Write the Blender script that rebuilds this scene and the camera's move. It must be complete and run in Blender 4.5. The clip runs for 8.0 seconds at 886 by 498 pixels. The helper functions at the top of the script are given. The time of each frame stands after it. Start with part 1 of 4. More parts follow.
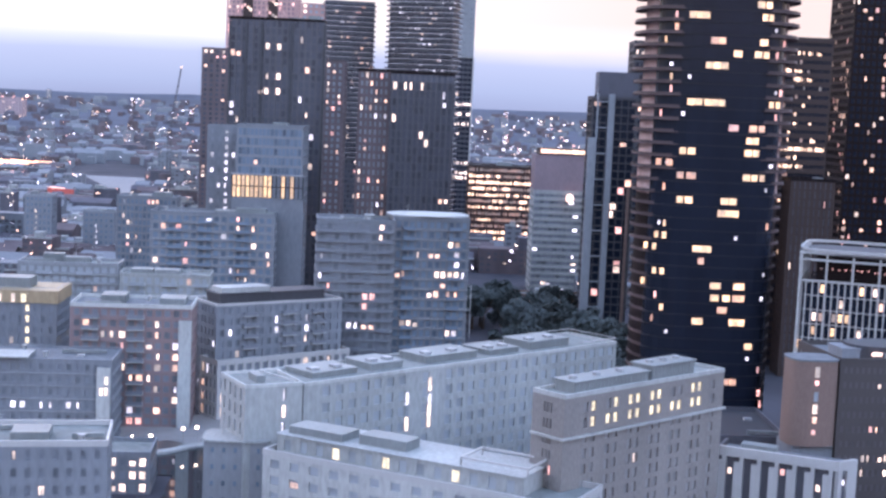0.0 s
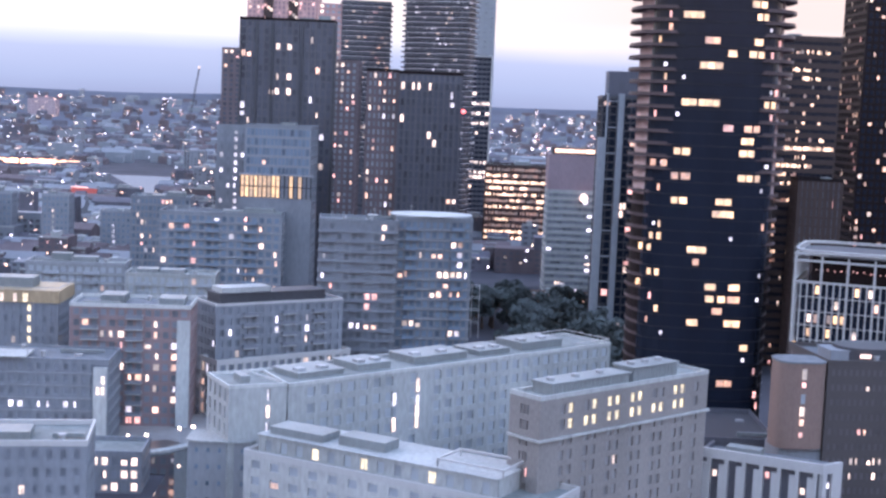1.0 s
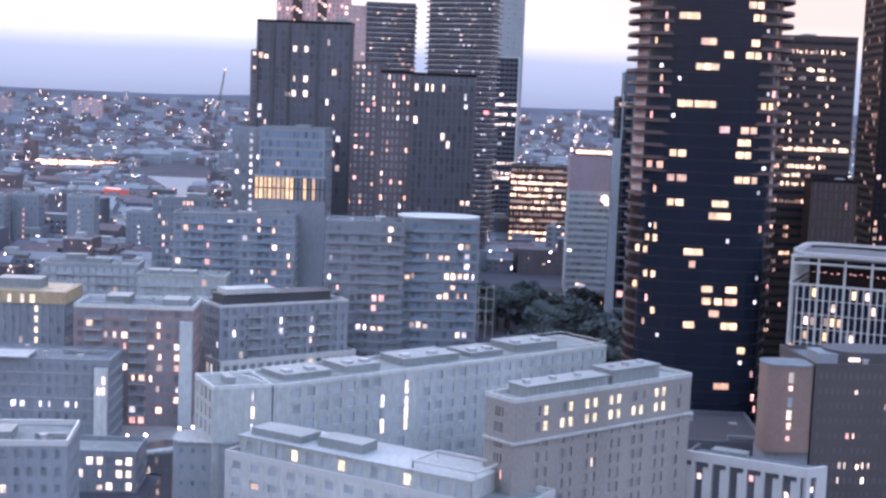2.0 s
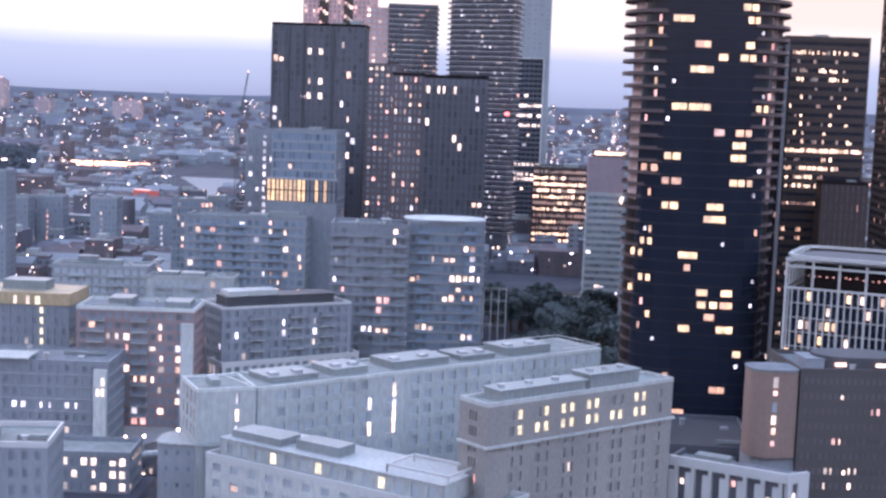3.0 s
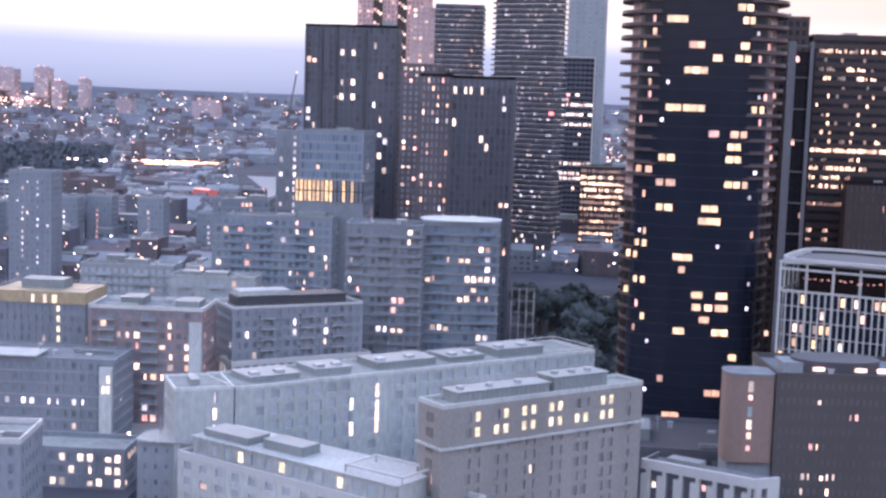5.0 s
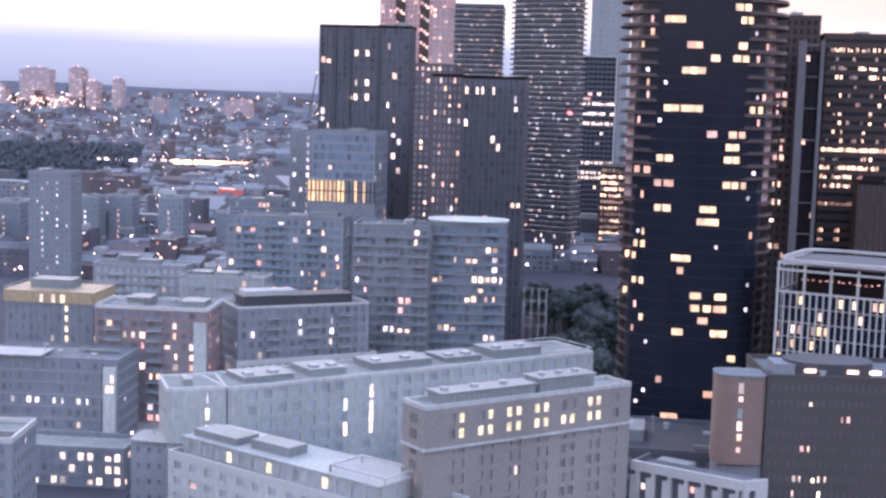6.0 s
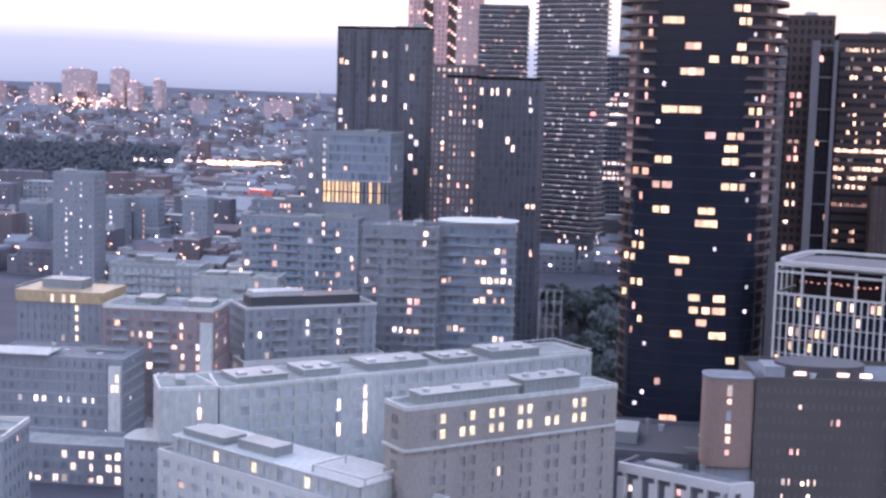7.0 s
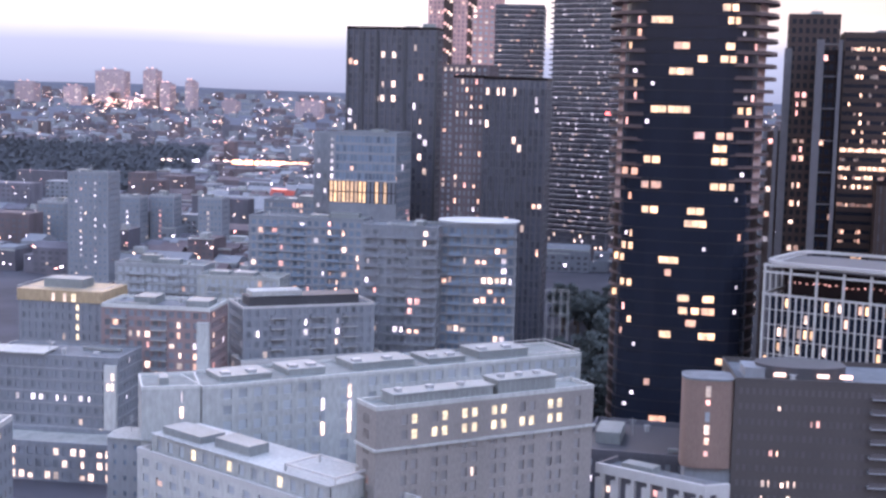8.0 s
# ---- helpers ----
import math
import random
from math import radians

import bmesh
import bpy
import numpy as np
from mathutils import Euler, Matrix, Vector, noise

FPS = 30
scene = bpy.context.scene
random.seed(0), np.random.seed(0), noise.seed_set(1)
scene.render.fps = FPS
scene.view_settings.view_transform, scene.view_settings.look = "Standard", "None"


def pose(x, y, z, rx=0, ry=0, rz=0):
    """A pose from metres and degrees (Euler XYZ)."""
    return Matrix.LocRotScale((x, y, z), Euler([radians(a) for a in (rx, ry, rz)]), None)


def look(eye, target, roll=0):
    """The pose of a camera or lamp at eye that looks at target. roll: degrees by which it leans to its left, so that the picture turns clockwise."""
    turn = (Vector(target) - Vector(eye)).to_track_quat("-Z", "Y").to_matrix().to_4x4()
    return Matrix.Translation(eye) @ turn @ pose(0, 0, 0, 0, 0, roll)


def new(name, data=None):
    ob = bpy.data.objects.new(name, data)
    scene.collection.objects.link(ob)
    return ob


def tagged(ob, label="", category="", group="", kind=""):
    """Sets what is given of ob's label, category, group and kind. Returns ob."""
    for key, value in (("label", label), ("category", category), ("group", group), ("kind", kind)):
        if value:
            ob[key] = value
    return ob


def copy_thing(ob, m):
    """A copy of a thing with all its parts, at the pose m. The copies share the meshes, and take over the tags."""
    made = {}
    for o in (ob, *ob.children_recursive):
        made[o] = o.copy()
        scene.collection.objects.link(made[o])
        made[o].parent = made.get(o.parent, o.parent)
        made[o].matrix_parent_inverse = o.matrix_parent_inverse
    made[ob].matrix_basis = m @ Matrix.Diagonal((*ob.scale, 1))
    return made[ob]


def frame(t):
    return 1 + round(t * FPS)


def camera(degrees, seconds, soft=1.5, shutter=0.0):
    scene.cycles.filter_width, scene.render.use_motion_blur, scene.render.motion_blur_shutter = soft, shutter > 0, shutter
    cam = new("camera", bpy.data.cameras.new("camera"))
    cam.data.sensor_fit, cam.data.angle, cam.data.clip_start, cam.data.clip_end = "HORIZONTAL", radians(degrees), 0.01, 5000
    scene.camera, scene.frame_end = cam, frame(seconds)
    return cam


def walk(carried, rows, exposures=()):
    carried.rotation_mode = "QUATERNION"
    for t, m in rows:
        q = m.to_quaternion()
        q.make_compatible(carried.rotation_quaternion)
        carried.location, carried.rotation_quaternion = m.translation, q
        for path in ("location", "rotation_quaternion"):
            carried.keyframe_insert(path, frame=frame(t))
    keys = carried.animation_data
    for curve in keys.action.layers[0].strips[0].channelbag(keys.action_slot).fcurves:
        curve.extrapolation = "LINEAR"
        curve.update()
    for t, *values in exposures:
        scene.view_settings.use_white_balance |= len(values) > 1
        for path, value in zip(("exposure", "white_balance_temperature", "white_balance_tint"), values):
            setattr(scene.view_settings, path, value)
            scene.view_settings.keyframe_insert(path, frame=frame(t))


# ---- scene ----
cam = camera(36.0, 8.0, soft=2.7)
PATH = [
    (0, (-4.86, -1.47, 91.206), (-4.836, 0.519, 91.001), 2.5),
    (0.5, (0.526, -1.476, 91.506), (0.524, 0.513, 91.3), 2.5),
    (1, (5.103, -1.449, 92.116), (5.078, 0.54, 91.907), 2.4),
    (1.5, (11.141, -1.65, 92.468), (11.083, 0.338, 92.258), 2.3),
    (3, (29.455, -1.281, 94.241), (29.302, 0.702, 94.028), 2.1),
    (3.5, (35.166, -1.186, 94.727), (34.982, 0.793, 94.512), 2.0),
    (4, (41.222, -0.803, 95.273), (41.006, 1.173, 95.056), 1.9),
    (4.5, (46.854, -0.491, 95.547), (46.607, 1.482, 95.329), 1.9),
    (6, (60.804, 0.541, 96.767), (60.479, 2.502, 96.544), 1.7),
    (6.5, (66.114, 1.179, 97.015), (65.76, 3.135, 96.792), 1.6),
    (7, (71.664, 1.739, 97.35), (71.278, 3.688, 97.126), 1.6),
    (7.5, (77.157, 2.592, 97.638), (76.743, 4.536, 97.413), 1.5),
    (8, (82.811, 3.776, 97.792), (82.375, 5.715, 97.566), 1.5),
]
walk(cam, [(t, look(eye, target, roll)) for t, eye, target, roll in PATH], exposures=[(0, 1.19, 6150, 34), (8, 1.26, 6550, 40)])

# ---- world, sun, sky ----
world = bpy.data.worlds.new("dusk")
scene.world = world
world.use_nodes = True
wn = world.node_tree.nodes
sky = wn.new("ShaderNodeTexSky")
sky.sky_type = "NISHITA"
sky.sun_disc = False
sky.sun_elevation = radians(4)
sky.sun_rotation = radians(-35)
wn["Background"].inputs["Strength"].default_value = 1.1
world.node_tree.links.new(sky.outputs["Color"], wn["Background"].inputs["Color"])

sun = new("sun", bpy.data.lights.new("sun", "SUN"))
sun.data.energy = 1.15
sun.data.angle = radians(14)
sun.data.color = (1.0, 0.55, 0.45)
sun.matrix_world = look((-1000, 20, 48), (0, 300, 0))


# ---- materials ----
def nodes_of(name):
    m = bpy.data.materials.new(name)
    m.use_nodes = True
    return m, m.node_tree.nodes, m.node_tree.links, m.node_tree.nodes["Principled BSDF"]


def surface(name, colour, rough=0.8, metal=0.0, grain=1.2, broad=0.08, vary=0.25, bump=0.15, shift=0.1, spec=0.4, panes=False):
    """A weathered surface: broad stains, fine grain, relief, and a slight change from piece to piece."""
    m, n, l, b = nodes_of(name)
    co = n.new("ShaderNodeTexCoord")
    fine, wide = n.new("ShaderNodeTexNoise"), n.new("ShaderNodeTexNoise")
    fine.inputs["Scale"].default_value, fine.inputs["Detail"].default_value = grain, 6
    wide.inputs["Scale"].default_value, wide.inputs["Detail"].default_value = broad, 4
    stretch = n.new("ShaderNodeMapping")
    stretch.inputs["Scale"].default_value = (1, 1, 0.35)
    l.new(co.outputs["Object"], stretch.inputs["Vector"])
    l.new(stretch.outputs["Vector"], fine.inputs["Vector"])
    l.new(stretch.outputs["Vector"], wide.inputs["Vector"])
    mixed = n.new("ShaderNodeMath")
    mixed.operation = "ADD"
    l.new(fine.outputs["Fac"], mixed.inputs[0])
    l.new(wide.outputs["Fac"], mixed.inputs[1])
    info = n.new("ShaderNodeNewGeometry" if panes else "ShaderNodeObjectInfo")
    add = n.new("ShaderNodeMath")
    add.operation = "MULTIPLY_ADD"
    add.inputs[1].default_value = shift * 4
    l.new(info.outputs["Random Per Island" if panes else "Random"], add.inputs[0])
    l.new(mixed.outputs[0], add.inputs[2])
    ramp = n.new("ShaderNodeMapRange")
    ramp.inputs["From Min"].default_value, ramp.inputs["From Max"].default_value = 0.6, 1.6
    ramp.inputs["To Min"].default_value, ramp.inputs["To Max"].default_value = 1 - vary, 1 + vary
    l.new(add.outputs[0], ramp.inputs["Value"])
    tint = n.new("ShaderNodeVectorMath")
    tint.operation = "SCALE"
    tint.inputs[0].default_value = colour
    l.new(ramp.outputs[0], tint.inputs["Scale"])
    l.new(tint.outputs[0], b.inputs["Base Color"])
    b.inputs["Roughness"].default_value, b.inputs["Metallic"].default_value = rough, metal
    b.inputs["Specular IOR Level"].default_value = spec
    if bump:
        bm_ = n.new("ShaderNodeBump")
        bm_.inputs["Strength"].default_value, bm_.inputs["Distance"].default_value = bump, 0.1
        l.new(fine.outputs["Fac"], bm_.inputs["Height"])
        l.new(bm_.outputs[0], b.inputs["Normal"])
    return m


def lamp_mat(name, colour, strength, spread=0.6, curtain=True):
    """A lit room behind a pane: brightness differs from pane to pane, with curtains and furniture as soft patches."""
    m, n, l, b = nodes_of(name)
    b.inputs["Base Color"].default_value = (0.3, 0.28, 0.25, 1)
    b.inputs["Roughness"].default_value = 0.3
    info, geo = n.new("ShaderNodeObjectInfo"), n.new("ShaderNodeNewGeometry")
    s = n.new("ShaderNodeMapRange")
    s.inputs["To Min"].default_value, s.inputs["To Max"].default_value = strength * (1 - spread), strength * (1 + spread)
    pick = n.new("ShaderNodeMath")
    pick.operation = "ADD"
    l.new(info.outputs["Random"], pick.inputs[0])
    l.new(geo.outputs["Random Per Island"], pick.inputs[1])
    frac = n.new("ShaderNodeMath")
    frac.operation = "FRACT"
    l.new(pick.outputs[0], frac.inputs[0])
    l.new(frac.outputs[0], s.inputs["Value"])
    last = s.outputs[0]
    if curtain:
        co, no = n.new("ShaderNodeTexCoord"), n.new("ShaderNodeTexNoise")
        no.inputs["Scale"].default_value, no.inputs["Detail"].default_value = 0.9, 2
        l.new(geo.outputs["Position"], no.inputs["Vector"])
        r = n.new("ShaderNodeMapRange")
        r.inputs["From Min"].default_value, r.inputs["From Max"].default_value = 0.35, 0.62
        r.inputs["To Min"].default_value = 0.35
        l.new(no.outputs["Fac"], r.inputs["Value"])
        mul = n.new("ShaderNodeMath")
        mul.operation = "MULTIPLY"
        l.new(last, mul.inputs[0])
        l.new(r.outputs[0], mul.inputs[1])
        last = mul.outputs[0]
    b.inputs["Emission Color"].default_value = (*colour, 1)
    l.new(last, b.inputs["Emission Strength"])
    m.cycles.emission_sampling = "NONE"
    return m


CONCRETE = surface("light_concrete", (0.275, 0.285, 0.285), 0.85, vary=0.42, broad=0.05)
PALE = surface("pale_render", (0.325, 0.33, 0.325), 0.8, vary=0.38, broad=0.06)
WHITE = surface("white_panel", (0.35, 0.345, 0.345), 0.55, vary=0.12)
GREY = surface("grey_cladding", (0.19, 0.20, 0.22), 0.5)
SLATE = surface("slate_cladding", (0.16, 0.172, 0.195), 0.7, spec=0.25)
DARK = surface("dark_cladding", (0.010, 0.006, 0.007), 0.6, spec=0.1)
DULL = surface("far_rooftops", (0.115, 0.11, 0.132), 0.9, grain=0.1, broad=0.01, vary=0.5, shift=0.0, spec=0.12)
DULL_BROWN = surface("far_brick", (0.125, 0.10, 0.108), 0.9, grain=0.1, broad=0.01, vary=0.5, shift=0.0, spec=0.12)
# Panes paled so that the haze over the windows is in their colour.
HAZE_PANE = surface("haze_paled_window", (0.21, 0.23, 0.255), 0.35, bump=0.02, grain=0.4, vary=0.35, shift=0.25)
BROWN = surface("brown_brick", (0.17, 0.115, 0.10), 0.9, grain=3.0)
CHAR = surface("charcoal_cladding", (0.04, 0.04, 0.048), 0.6)
UMBER = surface("dark_umber_cladding", (0.035, 0.02, 0.018), 0.7)
RED = surface("red_brick", (0.185, 0.135, 0.138), 0.9, grain=3.0)
BUFF = surface("buff_brick", (0.195, 0.178, 0.172), 0.9, grain=3.0, vary=0.42, broad=0.06)
# The pink is sunset light on tower faces, put into the wall colour.
SUNSET_PINK = surface("sunset_tinted_stone", (0.40, 0.235, 0.225), 0.7)
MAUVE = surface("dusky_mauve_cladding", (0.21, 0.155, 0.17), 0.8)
# Pink light on the distant towers is put into this cladding colour.
PINK_LIT = surface("pink_lit_far_cladding", (0.28, 0.215, 0.235), 0.8)
COLUMN = surface("dim_concrete_column", (0.085, 0.08, 0.09), 0.85)
PALE_COLUMN = surface("grey_concrete_blade", (0.20, 0.215, 0.24), 0.85)
NAVY = surface("navy_spandrel", (0.008, 0.009, 0.015), 0.4, spec=0.2)
TAUPE_GLASS = surface("taupe_window_glass", (0.06, 0.053, 0.057), 0.3, bump=0.02, grain=0.4, shift=0.25, vary=0.35, spec=0.3, panes=True)
OCHRE = surface("ochre_cladding", (0.27, 0.20, 0.125), 0.6, vary=0.4)
DARK_ROOF = surface("dark_roof_felt", (0.10, 0.11, 0.125), 0.9, grain=0.6, broad=0.15, vary=0.4)
ROOF = surface("roof_membrane", (0.15, 0.165, 0.165), 0.9, grain=0.6, broad=0.15, vary=0.35)
METAL = surface("roof_plant_metal", (0.165, 0.18, 0.185), 0.6, 0.1)
# Pane colour set close to the brick, standing in for contrast lost to haze.
BUFF_GLASS = surface("hazed_buff_window", (0.15, 0.145, 0.15), 0.4, bump=0.02, grain=0.4, vary=0.35, shift=0.25)
STEEL = surface("galvanised_steel", (0.27, 0.275, 0.285), 0.6, 0.15)
ASPHALT = surface("asphalt", (0.09, 0.08, 0.08), 0.3, grain=0.5, broad=0.02)
SOFFIT = surface("balcony_slab", (0.085, 0.055, 0.056), 0.7)
PAVING = surface("pale_paving", (0.20, 0.19, 0.19), 0.7, grain=0.4, broad=0.05)
BARK = surface("bark", (0.09, 0.065, 0.05), 0.95)
GLASS = surface("dark_window_glass", (0.105, 0.115, 0.135), 0.3, bump=0.02, grain=0.4, shift=0.25, vary=0.55, panes=True)
BLUE_GLASS = surface("blue_window_glass", (0.011, 0.014, 0.024), 0.15, spec=0.2, bump=0.02, grain=0.4, shift=0.2)
RAIL = surface("balcony_edge", (0.55, 0.51, 0.51), 0.6, vary=0.2)
TAUPE = surface("taupe_brick", (0.055, 0.047, 0.048), 0.8, grain=3.0)
DUSKY = surface("dusky_cladding", (0.062, 0.062, 0.076), 0.6, vary=0.3)
SMOKE_GLASS = surface("smoke_window_glass", (0.055, 0.058, 0.074), 0.25, bump=0.02, grain=0.4, shift=0.25, vary=0.4, spec=0.4, panes=True)
TEAL_GLASS = surface("teal_window_glass", (0.10, 0.13, 0.17), 0.25, bump=0.02, grain=0.4, shift=0.25, vary=0.5, spec=0.4, panes=True)
EDGE = surface("white_balcony_edge", (0.5, 0.47, 0.49), 0.6, vary=0.2)
WARM = lamp_mat("warm_lit_room", (1.0, 0.58, 0.36), 0.85, 0.8)
CREAM = lamp_mat("cream_lit_room", (1.0, 0.77, 0.55), 0.95, 0.8)
COOL = lamp_mat("cool_lit_room", (0.9, 0.90, 0.96), 0.95, 0.8)
YELLOW = lamp_mat("yellow_lit_room", (1.0, 0.86, 0.45), 0.75, 0.25)
ROSE = lamp_mat("rose_lit_room", (1.0, 0.46, 0.36), 1.0)
STRIP = lamp_mat("office_strip_light", (1.0, 0.65, 0.38), 1.8, 0.5)
BRIGHT = lamp_mat("bright_office_storey", (1.0, 0.80, 0.62), 1.5, 0.5)
DIM = lamp_mat("dim_lit_office", (1.0, 0.45, 0.24), 0.16, 0.7)
LAMPLIT = lamp_mat("lamplit_room", (1.0, 0.60, 0.25), 1.0, 0.5)
DUSK_ROOM = lamp_mat("orange_lit_room", (1.0, 0.47, 0.22), 0.6, 0.55)
TONES = {"mixed": [WARM, CREAM, CREAM, COOL, WARM, ROSE], "warm": [WARM, CREAM, WARM, ROSE], "cool": [COOL, CREAM, COOL],
         "yellow": [YELLOW], "strip": [STRIP], "rose": [ROSE, WARM, CREAM], "cream": [CREAM]}


# ---- builders ----
class Shape:
    """Corners and faces gathered for one mesh."""

    def __init__(self):
        self.v, self.f = [], []

    def quad(self, a, b, c, d):
        i = len(self.v)
        self.v += [a, b, c, d]
        self.f.append((i, i + 1, i + 2, i + 3))

    def box(self, x0, y0, z0, x1, y1, z1):
        i = len(self.v)
        self.v += [(x, y, z) for z in (z0, z1) for x, y in ((x0, y0), (x1, y0), (x1, y1), (x0, y1))]
        self.f += [tuple(i + k for k in q) for q in ((0, 3, 2, 1), (4, 5, 6, 7), (0, 1, 5, 4), (1, 2, 6, 5), (2, 3, 7, 6), (3, 0, 4, 7))]

    def bar(self, a, b, r):
        """A square bar from a to b."""
        a, b = Vector(a), Vector(b)
        w = (b - a).normalized()
        s = w.cross((0, 0, 1)) if abs(w.z) < 0.9 else w.cross((1, 0, 0))
        s.normalize()
        u = w.cross(s)
        i = len(self.v)
        for p in (a, b):
            self.v += [tuple(p + r * (x * s + y * u)) for x, y in ((-1, -1), (1, -1), (1, 1), (-1, 1))]
        self.f += [tuple(i + k for k in q) for q in ((0, 1, 5, 4), (1, 2, 6, 5), (2, 3, 7, 6), (3, 0, 4, 7), (3, 2, 1, 0), (4, 5, 6, 7))]

    def prism(self, ring, z0, z1):
        i, k = len(self.v), len(ring)
        self.v += [(x, y, z) for z in (z0, z1) for x, y in ring]
        self.f += [(i + j, i + (j + 1) % k, i + k + (j + 1) % k, i + k + j) for j in range(k)]
        self.f += [tuple(i + k + j for j in range(k)), tuple(i + k - 1 - j for j in range(k))]

    def mesh(self, name, material):
        me = bpy.data.meshes.new(name)
        me.from_pydata(self.v, [], self.f)
        me.materials.append(material)
        return me


def oval(cx, cy, rx, ry, power=2.6, k=40):
    out = []
    for j in range(k):
        a = j * math.tau / k
        c, q = math.cos(a), math.sin(a)
        out.append((cx + rx * math.copysign(abs(c) ** (2 / power), c), cy + ry * math.copysign(abs(q) ** (2 / power), q)))
    return out


def part(name, shape, material, parent, label=""):
    """One mesh object under a thing or a part."""
    me = shape if isinstance(shape, bpy.types.Mesh) else shape.mesh(name, material)
    ob = new(name, me)
    ob.parent = parent
    if label:
        ob["label"] = label
    return ob


def base(name, x, y, ang, label, category, group="", z=0.0):
    ob = new(name)
    ob.matrix_world = pose(x, y, z, 0, 0, ang)
    ob.empty_display_size = 2
    return tagged(ob, label, category, group)


def facade(shape, panes, corner, along, out, width, z0, z1, nx, nz, fw, fh, deep, margin=0.0, sill=0.5, blank=None):
    """A wall with nx by nz recessed openings. Panes are gathered as (column, row from the top, centre, along, out)."""
    c, a, o = Vector(corner), Vector(along), Vector(out)
    cw, ch = (width - 2 * margin) / nx, (z1 - z0) / nz

    def p(s, z, k=0.0):
        q = c + a * s - o * k
        return (q.x, q.y, z)

    if margin:
        shape.quad(p(0, z0), p(margin, z0), p(margin, z1), p(0, z1))
        shape.quad(p(width - margin, z0), p(width, z0), p(width, z1), p(width - margin, z1))
    hw, hh = cw * fw / 2, ch * fh / 2
    for i in range(nx):
        s0, s1 = margin + i * cw, margin + (i + 1) * cw
        m = (s0 + s1) / 2
        if blank and blank(i):
            shape.quad(p(s0, z0), p(s1, z0), p(s1, z1), p(s0, z1))
            continue
        shape.quad(p(s0, z0), p(m - hw, z0), p(m - hw, z1), p(s0, z1))
        shape.quad(p(m + hw, z0), p(s1, z0), p(s1, z1), p(m + hw, z1))
        for j in range(nz):
            b0, b1 = z0 + j * ch, z0 + (j + 1) * ch
            zc = b0 + ch * sill
            lo, hi = zc - hh, zc + hh
            shape.quad(p(m - hw, b0), p(m + hw, b0), p(m + hw, lo), p(m - hw, lo))
            shape.quad(p(m - hw, hi), p(m + hw, hi), p(m + hw, b1), p(m - hw, b1))
            shape.quad(p(m - hw, lo), p(m + hw, lo), p(m + hw, lo, deep), p(m - hw, lo, deep))
            shape.quad(p(m - hw, hi, deep), p(m + hw, hi, deep), p(m + hw, hi), p(m - hw, hi))
            shape.quad(p(m - hw, lo), p(m - hw, lo, deep), p(m - hw, hi, deep), p(m - hw, hi))
            shape.quad(p(m + hw, lo, deep), p(m + hw, lo), p(m + hw, hi), p(m + hw, hi, deep))
            panes.append((i, nz - 1 - j, Vector(p(m, zc, deep)), a, o, hw, hh))


def pane_mesh(name, hw, hh, material):
    s = Shape()
    s.box(-hw, -0.03, -hh, hw, 0.05, hh)
    return s.mesh(name, material)


def room_mesh(hw, hh, material, kind):
    """The lit pane of a room: whole, in two leaves, under a half-drawn blind, or beside a curtain."""
    s = Shape()
    if kind == "leaves":
        s.box(-hw, -0.03, -hh, -hw * 0.14, 0.05, hh)
        s.box(hw * 0.14, -0.03, -hh, hw, 0.05, hh)
    elif kind == "blind":
        s.box(-hw, -0.03, -hh, hw, 0.05, hh * 0.25)
    elif kind == "half":
        s.box(-hw, -0.03, -hh, hw * 0.1, 0.05, hh)
    elif kind == "slim":
        s.box(-hw * 0.35, -0.03, -hh, hw * 0.45, 0.05, hh * 0.8)
    else:
        s.box(-hw, -0.03, -hh, hw, 0.05, hh)
    return s.mesh("window", material)


def block(name, label, category, x, y, ang, w, d, h, floors, bays, side, wall, glass=GLASS, fw=0.6, fh=0.55, lit=0.1,
          rows=None, tone="mixed", parapet=1.0, roof=ROOF, plant=2, deep=0.3, group="", seed=0, margin=0.6, z0=0.0, edge=None,
          ledge=None, side_rows=None, top=0.0, blank=None, single=0, bands=None, balconies=(), clutter=0):
    """A building with recessed windows on four sides. x, y: its front left corner; rows: lit windows of the front, from the top storey down."""
    rnd = random.Random(seed * 7 + len(name) + int(abs(x) * 13 + y))
    root = base(name, x, y, ang, label, category, group)
    s, panes = Shape(), []
    zt = h - top
    sides = [((0, 0, 0), (1, 0, 0), (0, -1, 0), w, bays, "front"), ((w, 0, 0), (0, 1, 0), (1, 0, 0), d, side, "right"),
             ((w, d, 0), (-1, 0, 0), (0, 1, 0), w, bays, "back"), ((0, d, 0), (0, -1, 0), (-1, 0, 0), d, side, "left")]
    kept = []
    if z0:
        s.box(0, 0, 0, w, d, z0)
    for corner, along, out, width, n, which in sides:
        found = []
        facade(s, found, corner, along, out, width, z0, zt, n, floors, fw, fh, deep, margin, blank=blank if which in ("front", "back") else None)
        kept += [(which, *q) for q in found]
        if top:
            c, a = Vector(corner), Vector(along) * width
            s.quad((c.x, c.y, zt), (c.x + a.x, c.y + a.y, zt), (c.x + a.x, c.y + a.y, h), (c.x, c.y, h))
    part("wall", s, wall, root)
    dark, shared = Shape(), {}
    tones = TONES[tone]
    for which, i, j, c, a, o, hw, hh in sorted(kept, key=lambda q: (q[0] != "front", q[2])):
        chosen = None
        pattern = rows if which == "front" else side_rows if which == "left" else None
        if pattern is not None and (j < len(pattern)):
            row = pattern[j]
            k = row[i] if i < len(row) else "."
